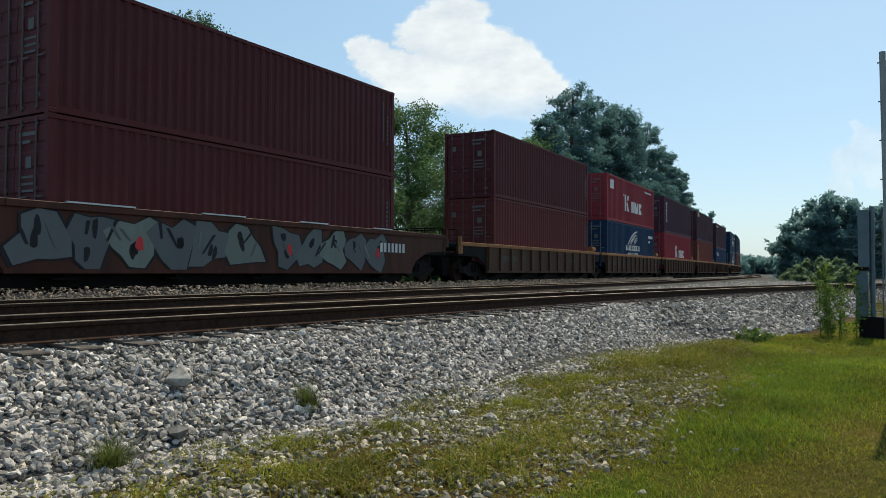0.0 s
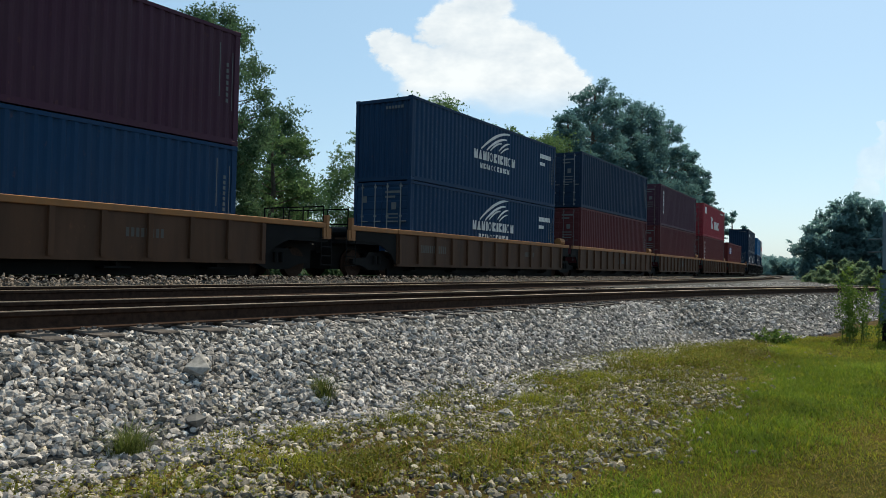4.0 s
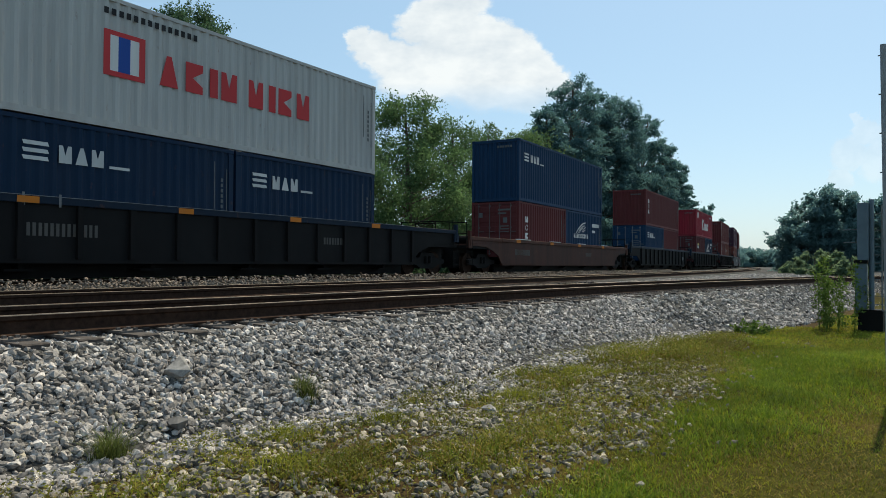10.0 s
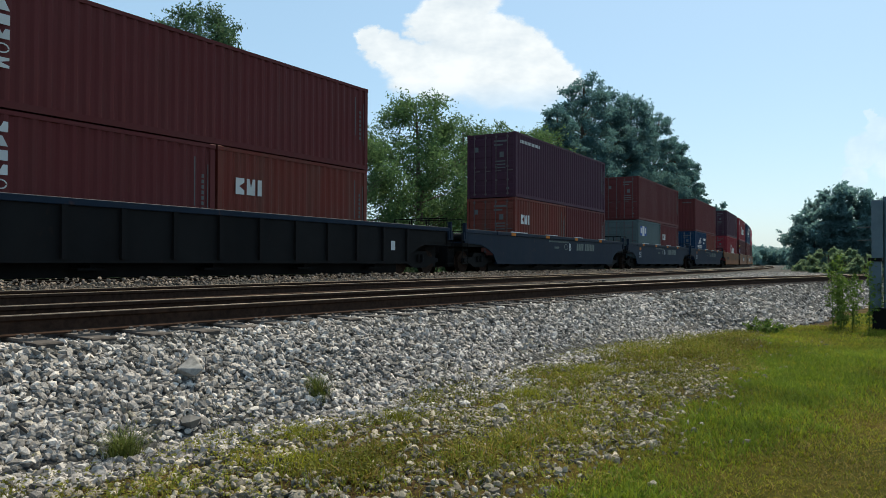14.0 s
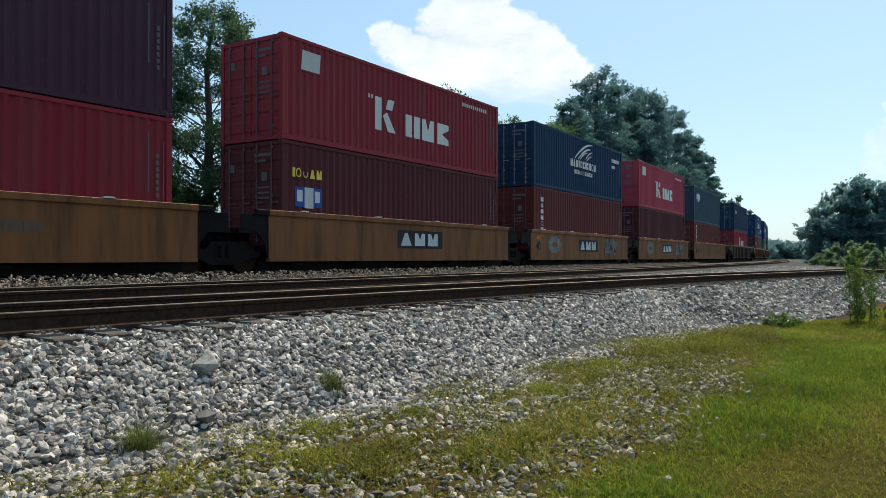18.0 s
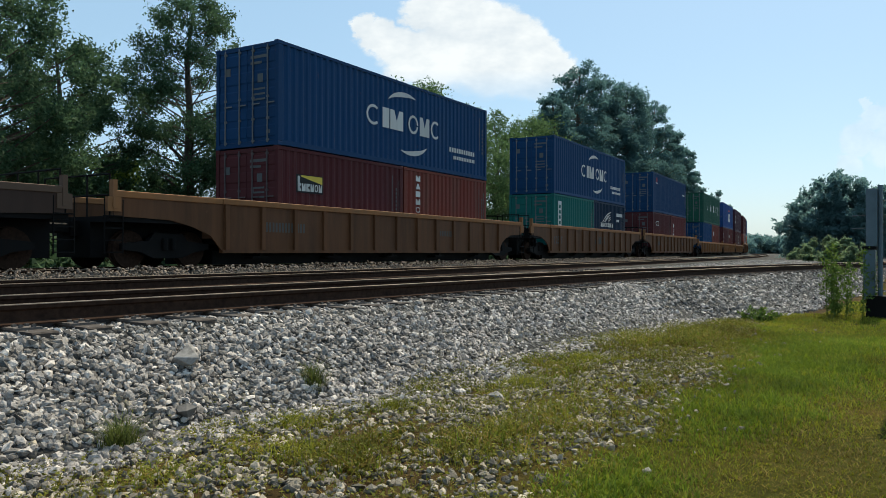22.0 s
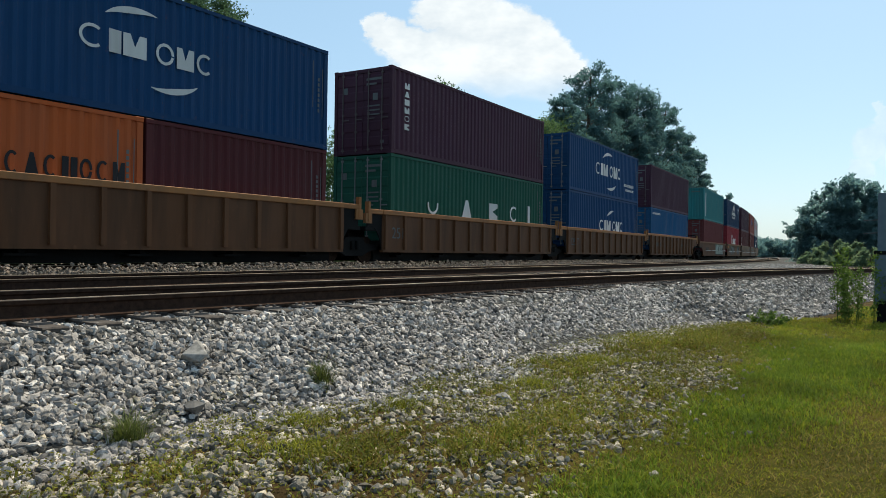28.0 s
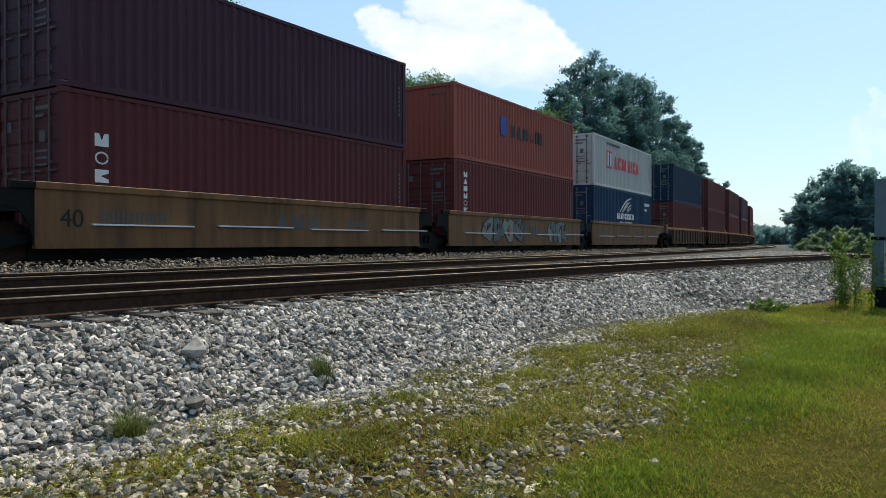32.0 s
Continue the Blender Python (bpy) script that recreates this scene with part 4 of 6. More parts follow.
        slab(root, row_of(mid + 2.8, z - 0.1, 1.0, 0.2, 8, 0.4), "stencil", "marking", 1.349)
    if body == "well_blue":
        slab(root, row_of(mid + 1.7, z + 0.0, 1.05, 0.36, 4, 0.25, 0.06) + row_of(mid + 2.95, z + 0.0, 1.5, 0.36, 6, 0.25, 0.06), "spray_grey", "marking", 1.349)
        slab(root, [arc(mid + 0.2, z + 0.15, 0.24, 0, 350, 0.05, 16)] + row_of(mid - 1.3, z + 0.05, 0.6, 0.1, 6, 0.3) + row_of(mid - 2.0, top - 0.3, 2.6, 0.08, 24, 0.35), "spray_grey", "marking", 1.349)
        root_text(root, "B", mid + 0.6, z - 0.02)
    if "panel" in extra:
        slab(root, [bar(w1 - 1.0, z - 0.25, 0.22, 0.3)], "mark_white", "marking", 1.349)
    if "bigorange" in extra:
        slab(root, [bar(w0 + 0.6, top - 0.44, 0.42, 0.18)], "mark_orange", "marking", 1.349)
    if "words" in extra:
        root_text(root, extra.split("words=")[1].split(";")[0], w0 + 0.5, z - 0.25, "mark_black" if body in ("well_yellow", "well_worn") else "silver" if chord == "chord" else "mark_white")
    if "tags" in extra:
        graffiti(root, 11, bottom + 0.05, top - 0.14, [(w0 + 0.2, w0 + 6.6, 6), (w0 + 7.2, w1 - 1.6, 5)], ("silver", "silver", "spray_grey"))
        slab(root, row_of(w1 - 1.9, z - 0.05, 1.5, 0.3, 7, 0.4), "mark_white", "marking", 1.382)
    if "blocks" in extra:
        zk, hk = bottom + 0.12, top - bottom - 0.24
        slab(root, [bar(w0 + 7.0, zk - 0.06, 5.0, hk + 0.12)], "mark_black", "graffiti", 1.348)
        slab(root, shapes_of(w0 + 7.1, zk, 4.9, hk, "dedee", 0.08), "spray_pale", "graffiti", 1.352, "pale block graffiti shape")
    if "scrawl" in extra:
        graffiti(root, 8, bottom + 0.1, top - 0.15, [(w0 + 2.6, w0 + 6.4, 4), (w0 + 9.2, w0 + 11.4, 4)], ("spray_grey", "silver"))
    if "flower" in extra:
        for k in range(9):
            a = k * 0.698
            yy, zz = w0 + 2.6 + 0.55 * math.cos(a), z + 0.26 * math.sin(a)
            slab(root, [[(yy + 0.22 * math.cos(b), zz + 0.16 * math.sin(b)) for b in [0.785 * j for j in range(8)]]], "spray_grey", "graffiti", 1.350 + 0.0006 * k)
        graffiti(root, 21, bottom + 0.1, top - 0.15, [(w1 - 3.9, w1 - 2.0, 3)], ("spray_grey", "silver"))
    return root


def root_text(root, words, y, z, paint="mark_white"):
    """Painted figures on the side of a car."""
    cu = bpy.data.curves.new("figures", "FONT")
    cu.body, cu.size, cu.extrude = words, 0.52, 0.003
    tmp = bpy.data.objects.new("figures", cu)
    scene.collection.objects.link(tmp)
    me = bpy.data.meshes.new_from_object(tmp.evaluated_get(bpy.context.evaluated_depsgraph_get()))
    bpy.data.objects.remove(tmp)
    me.materials.clear()
    me.materials.append(None)
    piece("figure", me, PAINT[paint], root, pose(1.352, y, z, 90, 0, 90), "painted figures " + words)


# body paint, chord paint, top and bottom over the rail, ribbed
STYLES = {
    "rib": ("well_brown", "chord", 1.57, 0.42, True),
    "black": ("well_black", "well_blue", 1.69, 0.42, True),
    "red": ("well_red", "well_red", 1.50, 0.40, False),
    "blue": ("well_blue", "well_blue", 1.70, 0.40, False),
    "yellow": ("well_yellow", "well_yellow", 1.65, 0.36, False),
    "tan": ("well_tan", "chord", 1.70, 0.40, True),
    "umber": ("well_umber", "umber_chord", 1.70, 0.40, True),
    "tan_low": ("well_tan", "chord", 1.39, 0.40, True),
    "tan_high": ("well_tan", "chord", 1.80, 0.40, True),
    "spray": ("well_red", "well_red", 1.78, 0.40, False),
    "worn": ("well_worn", "well_worn", 1.62, 0.36, False),
    "faded": ("well_tan", "well_tan", 1.58, 0.36, False),
}
TONE = {"maroon": "dark maroon", "purple": "dusky purple-brown", "brown": "red-brown", "rust": "rust-red", "red": "bright red", "crimson": "crimson", "pink": "faded crimson",
        "navy": "navy blue", "slate": "dark slate-blue", "blue": "deep blue", "royal": "bright blue", "azure": "azure blue", "cobalt": "cobalt blue", "steel": "blue-grey", "teal": "teal", "green": "dark green",
        "jade": "jade green", "grey": "grey-green", "white": "white", "orange": "orange", "coral": "faded orange"}
STYLE_TONE = {"rib": "brown ribbed well car with an ochre sill", "black": "black ribbed well car", "red": "smooth red-brown well car", "blue": "smooth dark blue well car",
              "yellow": "smooth yellow well car", "tan": "tan-orange ribbed well car", "umber": "dull umber-brown ribbed well car", "tan_low": "low-sided tan ribbed well car", "tan_high": "high-sided tan-orange ribbed well car", "spray": "red-brown well car covered in silver graffiti", "faded": "faded tan well car with graffiti", "worn": "worn dirty yellow well car with a pale ledge"}
# centre along the train; car style and marks; upper box: paint, marks, height, doors seen; lower boxes
T, L = TALL, LOW
TRAIN = [
    (15.97, "spray", "tags", ("maroon", "", T, 1), [("maroon", "", T, 1)]),
    (35.71, "rib", "number", ("maroon", "", T, 1), [("brown", "", T, 1)]),
    (51.48, "rib", "number panel", ("crimson", "k", T, 1), [("slate", "wing_low", T, 1)]),
    (67.37, "rib", "panel", ("purple", "column", T, 1), [("red", "k_low", T, 1)]),
    (82.98, "rib", "number", ("purple", "beacon_top", T, 1), [("rust", "column", T, 1)]),
    (98.59, "rib", "number", ("purple", "line_top", T, 1), [("slate", "nyk", L, 1)]),
    (118.41, "rib", "number", ("slate", "wing", T, 0), [("slate", "wing_low", L, 1)]),
    (134.08, "rib", "faint", ("navy", "", T, 1), [("maroon", "", T, 1)]),
    (149.77, "rib", "faint panel", ("purple", "column", T, 1), [("maroon", "", T, 1)]),
    (165.45, "rib", "faint", ("crimson", "k", T, 1), [("brown", "column", T, 1)]),
    (180.92, "rib", "number", None, [("brown", "mol", T, 0)]),
    (202.79, "black", "reflect bigorange", ("navy", "nyk", T, 0), [("navy", "wing_low", L, 1), ("navy", "wing_low", L, 1)]),
    (221.62, "black", "reflect bigorange", ("azure", "", L, 0), [("navy", "seaco_w", L, 1), ("navy", "nyk", L, 1)]),
    (241.46, "black", "reflect number", ("white", "ming", T, 0), [("navy", "nyk", L, 1), ("navy", "nyk", L, 1)]),
    (264.92, "red", "reflect number", ("slate", "nyk", T, 0), [("brown", "tex", L, 1), ("slate", "wing_low", L, 1)]),
    (287.84, "black", "panel", ("brown", "tex", L, 0), [("slate", "nyk", L, 1), ("brown", "", L, 1)]),
    (309.70, "black", "panel", ("red", "k", L, 0), [("maroon", "beacon", L, 1), ("navy", "wing_low", L, 1)]),
    (331.51, "black", "panel", ("brown", "column", L, 0), [("brown", "column", L, 1), ("rust", "cai", L, 1)]),
    (354.42, "blue", "reflect number", ("purple", "line_top", T, 1), [("rust", "cai", L, 1), ("brown", "", L, 1)]),
    (373.76, "blue", "reflect bigorange words=53;", ("brown", "", T, 1), [("grey", "mol", L, 1), ("brown", "cai", L, 1)]),
    (393.41, "blue", "reflect number bigorange words=53;", ("brown", "", T, 0), [("slate", "wing_low", L, 1), ("rust", "", L, 1)]),
    (414.96, "yellow", "number", ("purple", "", T, 1), [("red", "k_low", T, 1)]),
    (430.61, "yellow", "ttx", ("crimson", "k", T, 1), [("maroon", "touax", T, 1)]),
    (446.18, "yellow", "ttx flower bigorange words=40;", ("slate", "wing", T, 1), [("brown", "column", T, 1)]),
    (461.86, "yellow", "ttx flower", ("pink", "k", T, 1), [("maroon", "", T, 1)]),
    (477.56, "yellow", "number words=40;", ("steel", "mol_top", T, 0), [("brown", "column", L, 1)]),
    (499.15, "umber", "faint number", ("slate", "seaco", T, 1), [("red", "k_low", L, 1)]),
    (522.65, "tan", "number", ("blue", "cma", T, 1), [("maroon", "beacon", L, 1), ("rust", "column", L, 1)]),
    (542.14, "tan", "faint words=125 T;", ("blue", "cma", T, 1), [("jade", "box", L, 1), ("navy", "wing_low", L, 1)]),
    (561.71, "tan", "number", ("blue", "tal", T, 1), [("maroon", "ocg", L, 1), ("brown", "tex", L, 1)]),
    (583.37, "tan_low", "number", ("green", "uasc", T, 1), [("blue", "", L, 1), ("rust", "cai", L, 1)]),
    (599.04, "tan_low", "faint", ("royal", "apl", T, 1), [("maroon", "tex", L, 1), ("brown", "cai", L, 1)]),
    (614.87, "tan_low", "number", ("purple", "tex", T, 1), [("maroon", "", L, 1), ("maroon", "tex", L, 1)]),
    (634.31, "tan_high", "faint", ("maroon", "", T, 1), [("coral", "", L, 1), ("grey", "mol_low", L, 1)]),
    (649.74, "tan_high", "words=251;", ("blue", "cma_small", T, 1), [("orange", "hapag", L, 0), ("maroon", "", L, 1)]),
    (665.09, "tan", "words=251;", ("purple", "column", T, 1), [("green", "uasc_low", T, 1)]),
    (680.51, "tan", "words=125 T;", ("blue", "cma", T, 1), [("blue", "cma_low", T, 1)]),
    (695.95, "tan_high", "number", ("purple", "", T, 1), [("cobalt", "line_top", T, 1)]),
    (715.38, "faded", "blocks number", ("teal", "china", T, 0), [("brown", "", T, 1)]),
    (730.76, "worn", "scrawl bigorange words=125 T;", ("slate", "wing", T, 1), [("red", "k_low", T, 1)]),
    (746.05, "worn", "faint number words=40;", ("purple", "", T, 1), [("maroon", "tex", T, 1)]),
    (761.41, "worn", "scrawl faint", ("coral", "hanjin", T, 0), [("brown", "column", T, 1)]),
    (776.71, "worn", "number", ("white", "ming", T, 1), [("slate", "wing_low", T, 1)]),
    (795.68, "rib", "number", ("navy", "", T, 1), [("maroon", "", T, 1)]),
    (811.3, "rib", "number", ("brown", "", T, 1), [("maroon", "", T, 1)]),
    (826.9, "rib", "number", ("maroon", "", T, 1), [("brown", "", T, 1)]),
    (842.5, "rib", "number", ("purple", "", T, 1), [("maroon", "", T, 1)]),
    (862.0, "rib", "number", ("maroon", "", T, 1), [("brown", "", L, 1)]),
]


def train():
    n = len(TRAIN)
    for i, (at, style, extra, upper, lower) in enumerate(TRAIN):
        g0 = at - TRAIN[i - 1][0] if i else 19.8
        g1 = TRAIN[i + 1][0] - at if i < n - 1 else 19.8
        y0, j0 = (-g0 / 2 + 0.1, "none") if g0 < 17.5 else (-g0 / 2 + 0.42, "truck")
        y1, j1 = (g1 / 2 - 0.1, "shared") if g1 < 17.5 else (g1 / 2 - 0.42, "truck")
        w0, w1 = max(y0 + 0.5, -7.0 if g0 < 21 else -8.2), min(y1 - 0.5, 7.0 if g1 < 21 else 8.2)
        if g0 < 17.5:
            w0 = -6.7
        if g1 < 17.5:
            w1 = 6.7
        car = well_car(STYLES[style], y0, y1, w0, w1, j0, j1, STYLE_TONE[style], extra)
        RIDES.append((car, at, 0.0))
        z = FLOOR
        size = LONG if len(lower) == 1 else SHORT
        for k, (paint, kind, tall, doors) in enumerate(lower):
            off = 0.0 if len(lower) == 1 else (-3.06, 3.06)[k]
            c = container("shipping_container", size, tall, paint, doors, TONE[paint] + " corrugated steel container low in a well car")
            mark(c, kind, size, tall)
            if k == 0:
                end_marks(c, size, tall, doors)
            RIDES.append((c, at + off, z))
        if upper:
            z += lower[0][2]
            paint, kind, tall, doors = upper
            c = container("shipping_container", LONG, tall, paint, doors, TONE[paint] + " corrugated steel container stacked on another")
            mark(c, kind, LONG, tall)
            end_marks(c, LONG, tall, doors)
            RIDES.append((c, at, z + 0.004))


train()


def motions():
    """The train rolls by at an almost even speed."""
    for thing, at, z in RIDES:
        rows = []
        for k in range(17):
            t = 2.0 * k
            rows.append((t, train_pose(at - SPEED * t - 0.5 * EASE * (t - 16) ** 2) @ Matrix.Translation((0, 0, z))))
        walk(thing, rows)
# ---- loose ballast, grass, weeds ----


def stones(name, spots, sizes, seed, material, label):
    """Angular stones, joined: each a squashed, uneven, flat-faced lump."""
    rng = np.random.default_rng(seed)
    n = len(spots)
    g = 1.618
    base = np.array([(-1, g, 0), (1, g, 0), (-1, -g, 0), (1, -g, 0), (0, -1, g), (0, 1, g), (0, -1, -g), (0, 1, -g), (g, 0, -1), (g, 0, 1), (-g, 0, -1), (-g, 0, 1)]) * 0.58
    faces = np.array([(0, 11, 5), (0, 5, 1), (0, 1, 7), (0, 7, 10), (0, 10, 11), (1, 5, 9), (5, 11, 4), (11, 10, 2), (10, 7, 6), (7, 1, 8),
                      (3, 9, 4), (3, 4, 2), (3, 2, 6), (3, 6, 8), (3, 8, 9), (4, 9, 5), (2, 4, 11), (6, 2, 10), (8, 6, 7), (9, 8, 1)])
    v = np.repeat(base[None], n, 0) * (1 + rng.uniform(-0.34, 0.16, (n, 12, 1)))
    v *= rng.uniform(0.55, 1.35, (n, 1, 3)) * np.array([1.15, 1.0, 0.72])
    q = rng.normal(size=(n, 4)) * np.array([1.0, 0.38, 0.38, 1.0])
    q /= np.linalg.norm(q, axis=1)[:, None]
    w, x, y, z = q.T
    rot = np.stack([1 - 2 * (y * y + z * z), 2 * (x * y - z * w), 2 * (x * z + y * w), 2 * (x * y + z * w), 1 - 2 * (x * x + z * z), 2 * (y * z - x * w),
                    2 * (x * z - y * w), 2 * (y * z + x * w), 1 - 2 * (x * x + y * y)], 1).reshape(n, 3, 3)
    v = np.einsum("nij,nkj->nki", rot, v) * np.asarray(sizes)[:, None, None] + np.asarray(spots)[:, None, :]
    f = (faces[None] + 12 * np.arange(n)[:, None, None]).reshape(-1, 3)
    me = bpy.data.meshes.new(name)
    me.vertices.add(n * 12)
    me.vertices.foreach_set("co", v.reshape(-1).astype(np.float32))
    me.loops.add(len(f) * 3)
    me.loops.foreach_set("vertex_index", f.reshape(-1).astype(np.int32))
    me.polygons.add(len(f))
    me.polygons.foreach_set("loop_start", np.arange(0, len(f) * 3, 3, dtype=np.int32))
    me.update(calc_edges=True)
    me.validate()
    me.shade_flat()
    me.materials.append(material)
    return tagged(new(name, me), label, "gravel", kind="stuff")


def scatter(n, y0, y1, u0, u1, rng, power=1.0):
    """Spots on the ground in a strip; more of them near y0 where power is above 1."""
    out = []
    for _ in range(n):
        y = y0 + (y1 - y0) * rng.random() ** power
        a = toe(y) - 0.7 if u0 is None else u0
        b = shoulder(y) + 0.6 if u1 is None else u1
        u = a + (b - a) * rng.random()
        x, yy, _ = line(y, u)
        out.append((x, yy, height(u, y), u, y))
    return out


def lawn_edge(y):
    """Where the mown lawn begins: x at y."""
    return -1.95 - 0.30 * blend(4.0, 6.2, y) - 0.35 * blend(8.0, 10.5, y) - 0.75 * blend(10.5, 14.5, y) + 0.16 * math.sin(y * 2.3) + 0.08 * math.sin(y * 5.1 + 1.0)


def stony(x, y, inside):
    """Share of stones on the verge, in streaks along the ballast's foot."""
    left = lawn_edge(y) - x
    if left < -0.25:
        return 0.012
    streak = 0.66 + 0.7 * noise.noise(Vector((x * 1.1 - y * 0.25, y * 0.55, 5.0))) + 0.35 * noise.noise(Vector((x * 3.4, y * 2.6, 8.0)))
    share = streak * (0.95 - 0.16 * max(0.0, inside)) + 0.35 * max(0.0, 1 - inside / 0.7)
    share *= 1 - 0.85 * blend(9.0, 12.5, y) * blend(0.4, 1.0, inside)
    return max(0.16, share) * min(1.0, (left + 0.3) / 0.5)


def gravel():
    rng = random.Random(3)
    near = scatter(54000, 0.5, 16, None, None, rng, 1.25)
    mid = scatter(15000, 14, 50, None, None, rng, 1.5)
    behind = scatter(4500, 0.5, -6, None, None, rng, 1.4)
    spots, sizes = [], []
    for x, y, z, u, yy in near + mid + behind:
        if rng.random() > 0.15 + (u - toe(yy) + 0.7) / 0.75:
            continue
        s = rng.choice((0.018, 0.022, 0.026, 0.031, 0.037, 0.046)) * (1.0 if yy < 15 else 1.3)
        spots.append((x, y, z + rng.uniform(-0.012, 0.035 if u < shoulder(yy) - 0.15 else 0.0)))
        sizes.append(s)
    for x, y, z, u, yy in scatter(9000, 12, 75, 4.0, 10.2, rng, 1.2):
        if u > shoulder(yy) + 3.0:
            spots.append((x, y, z + rng.uniform(0, 0.02)))
            sizes.append(rng.choice((0.03, 0.04, 0.05)))
    stones("ballast_stones", spots, sizes, 5, BALLAST, "heap of pale grey angular crushed ballast stones")
    spots, sizes = [], []
    for x, y, z, u, yy in scatter(9000, 4, 60, 13.0, 14.15, rng, 1.3):
        spots.append((x, y, z + rng.uniform(0, 0.06)))
        sizes.append(rng.choice((0.02, 0.027, 0.035, 0.042)))
    stones("track_stones", spots, sizes, 6, BALLAST_DIRTY, "crushed stone between the tracks")
    spots, sizes = [], []
    for i in range(46000):
        y = 1.5 + 16.5 * rng.random() ** 1.15 if i < 40000 else 1.5 - 7.0 * rng.random() ** 1.5
        u = toe(y) + 0.35 - 3.9 * rng.random()
        x, yy, _k = line(y, u)
        if y < 16.5 and rng.random() > stony(x, yy, toe(y) - u):
            continue
        if y >= 16.5:
            continue
        spots.append((x, yy, height(u, y) + 0.006))
        sizes.append(rng.choice((0.012, 0.016, 0.020, 0.026, 0.032, 0.040)) * (1.0 if yy < 9 else 1.15))
    stones("scattered_stones", spots, sizes, 7, VERGE_STONE, "ballast stones strewn over dirt and thin weeds")


gravel()


def boulder(name, at, size, material, label, seed):
    """A broken rock: a hull round scattered points, with flat faces."""
    rng = random.Random(seed)
    bm = bmesh.new()
    for _ in range(11):
        d = Vector((rng.gauss(0, 1), rng.gauss(0, 1), rng.gauss(0, 1))).normalized() * rng.uniform(0.8, 1.3)
        bm.verts.new((d.x * size[0], d.y * size[1], d.z * size[2]))
    hull = bmesh.ops.convex_hull(bm, input=bm.verts[:])
    bmesh.ops.delete(bm, geom=[v for v in bm.verts if not v.link_faces], context="VERTS")
    bmesh.ops.bevel(bm, geom=bm.edges[:], offset=0.003, segments=1, affect="EDGES")
    me = bpy.data.meshes.new(name)
    bm.to_mesh(me)
    bm.free()
    me.shade_flat()
    me.materials.append(material)
    ob = new(name, me)
    ob.location = at
    return tagged(ob, label, "rock")


boulder("rock", (-5.91, 4.40, 0.51), (0.15, 0.14, 0.11), ROCK, "large pale grey rock lying on the ballast", 3.0)
boulder("rock", (-5.49, 4.09, 0.13), (0.11, 0.09, 0.07), ROCK_DARK, "dark grey rock in the ballast", 8.0)
boulder("rock", (-3.86, 6.6, 0.03), (0.09, 0.08, 0.045), ROCK, "small pale rock in the grass", 5.0)


def blades(name, spots, material, seed, tall, wide, lean, label, category="grass"):
    """Tapered grass blades, joined. spots: (x, y, z, scale)."""
    rng = np.random.default_rng(seed)
    p = np.array(spots)
    n = len(p)
    a = rng.uniform(0, 6.2832, n)
    h = tall * p[:, 3] * rng.uniform(0.5, 1.3, n)
    d = np.stack([np.cos(a), np.sin(a)], 1)
    side = np.stack([-d[:, 1], d[:, 0]], 1) * (wide * p[:, 3] ** 0.6 * rng.uniform(0.7, 1.3, n))[:, None]
    k = lean * rng.uniform(0.2, 1.4, n) * h
    v = np.zeros((n, 5, 3))
    for i, (up, out, w) in enumerate(((0, 0, 1), (0, 0, -1), (0.55, 0.3, 0.8), (0.55, 0.3, -0.8), (1.0, 1.0, 0))):
        v[:, i, :2] = p[:, :2] + d * (k * out)[:, None] + side * w
        v[:, i, 2] = p[:, 2] - 0.01 + h * up * (1 if i < 4 else 0.95)
    faces = np.array([(0, 1, 3), (0, 3, 2), (2, 3, 4)])
    f = (faces[None] + 5 * np.arange(n)[:, None, None]).reshape(-1, 3)
    me = bpy.data.meshes.new(name)
    me.vertices.add(n * 5)
    me.vertices.foreach_set("co", v.reshape(-1).astype(np.float32))
    me.loops.add(len(f) * 3)
    me.loops.foreach_set("vertex_index", f.reshape(-1).astype(np.int32))
    me.polygons.add(len(f))
    me.polygons.foreach_set("loop_start", np.arange(0, len(f) * 3, 3, dtype=np.int32))
    me.update(calc_edges=True)
    me.materials.append(material)
    return tagged(new(name, me), label, category, kind="stuff")


# where the grass is thick, and where it is thin and dry
LUSH = ((-1.9, 4.6, 0.5), (-1.6, 7.4, 0.9), (-1.5, 9.4, 1.0), (-1.4, 11.2, 1.1), (-1.35, 13.0, 1.2), (-2.6, 12.0, 0.6))
BARE = ((-0.64, 6.1, 0.8), (-0.93, 5.4, 0.6), (-0.4, 8.2, 0.8), (-2.55, 4.15, 0.25), (-2.45, 4.9, 0.22), (-2.4, 5.6, 0.22), (-2.34, 6.4, 0.3), (-3.6, 8.2, 0.5), (-3.2, 10.0, 0.5))


# thicker clumps of weeds on the verge
CLUMPS = ((-3.05, 4.95, 0.42), (-3.5, 3.95, 0.30), (-4.45, 4.5, 0.16), (-3.85, 8.7, 0.40), (-4.7, 9.0, 0.40), (-4.75, 6.6, 0.30), (-4.6, 12.2, 0.9), (-3.9, 13.8, 0.9), (-5.0, 7.6, 0.30), (-3.0, 6.4, 0.35))


def near_to(spots, x, y):
    return max(math.exp(-((x - a) ** 2 + (0.6 * (y - b)) ** 2) / (r * r)) for a, b, r in spots)


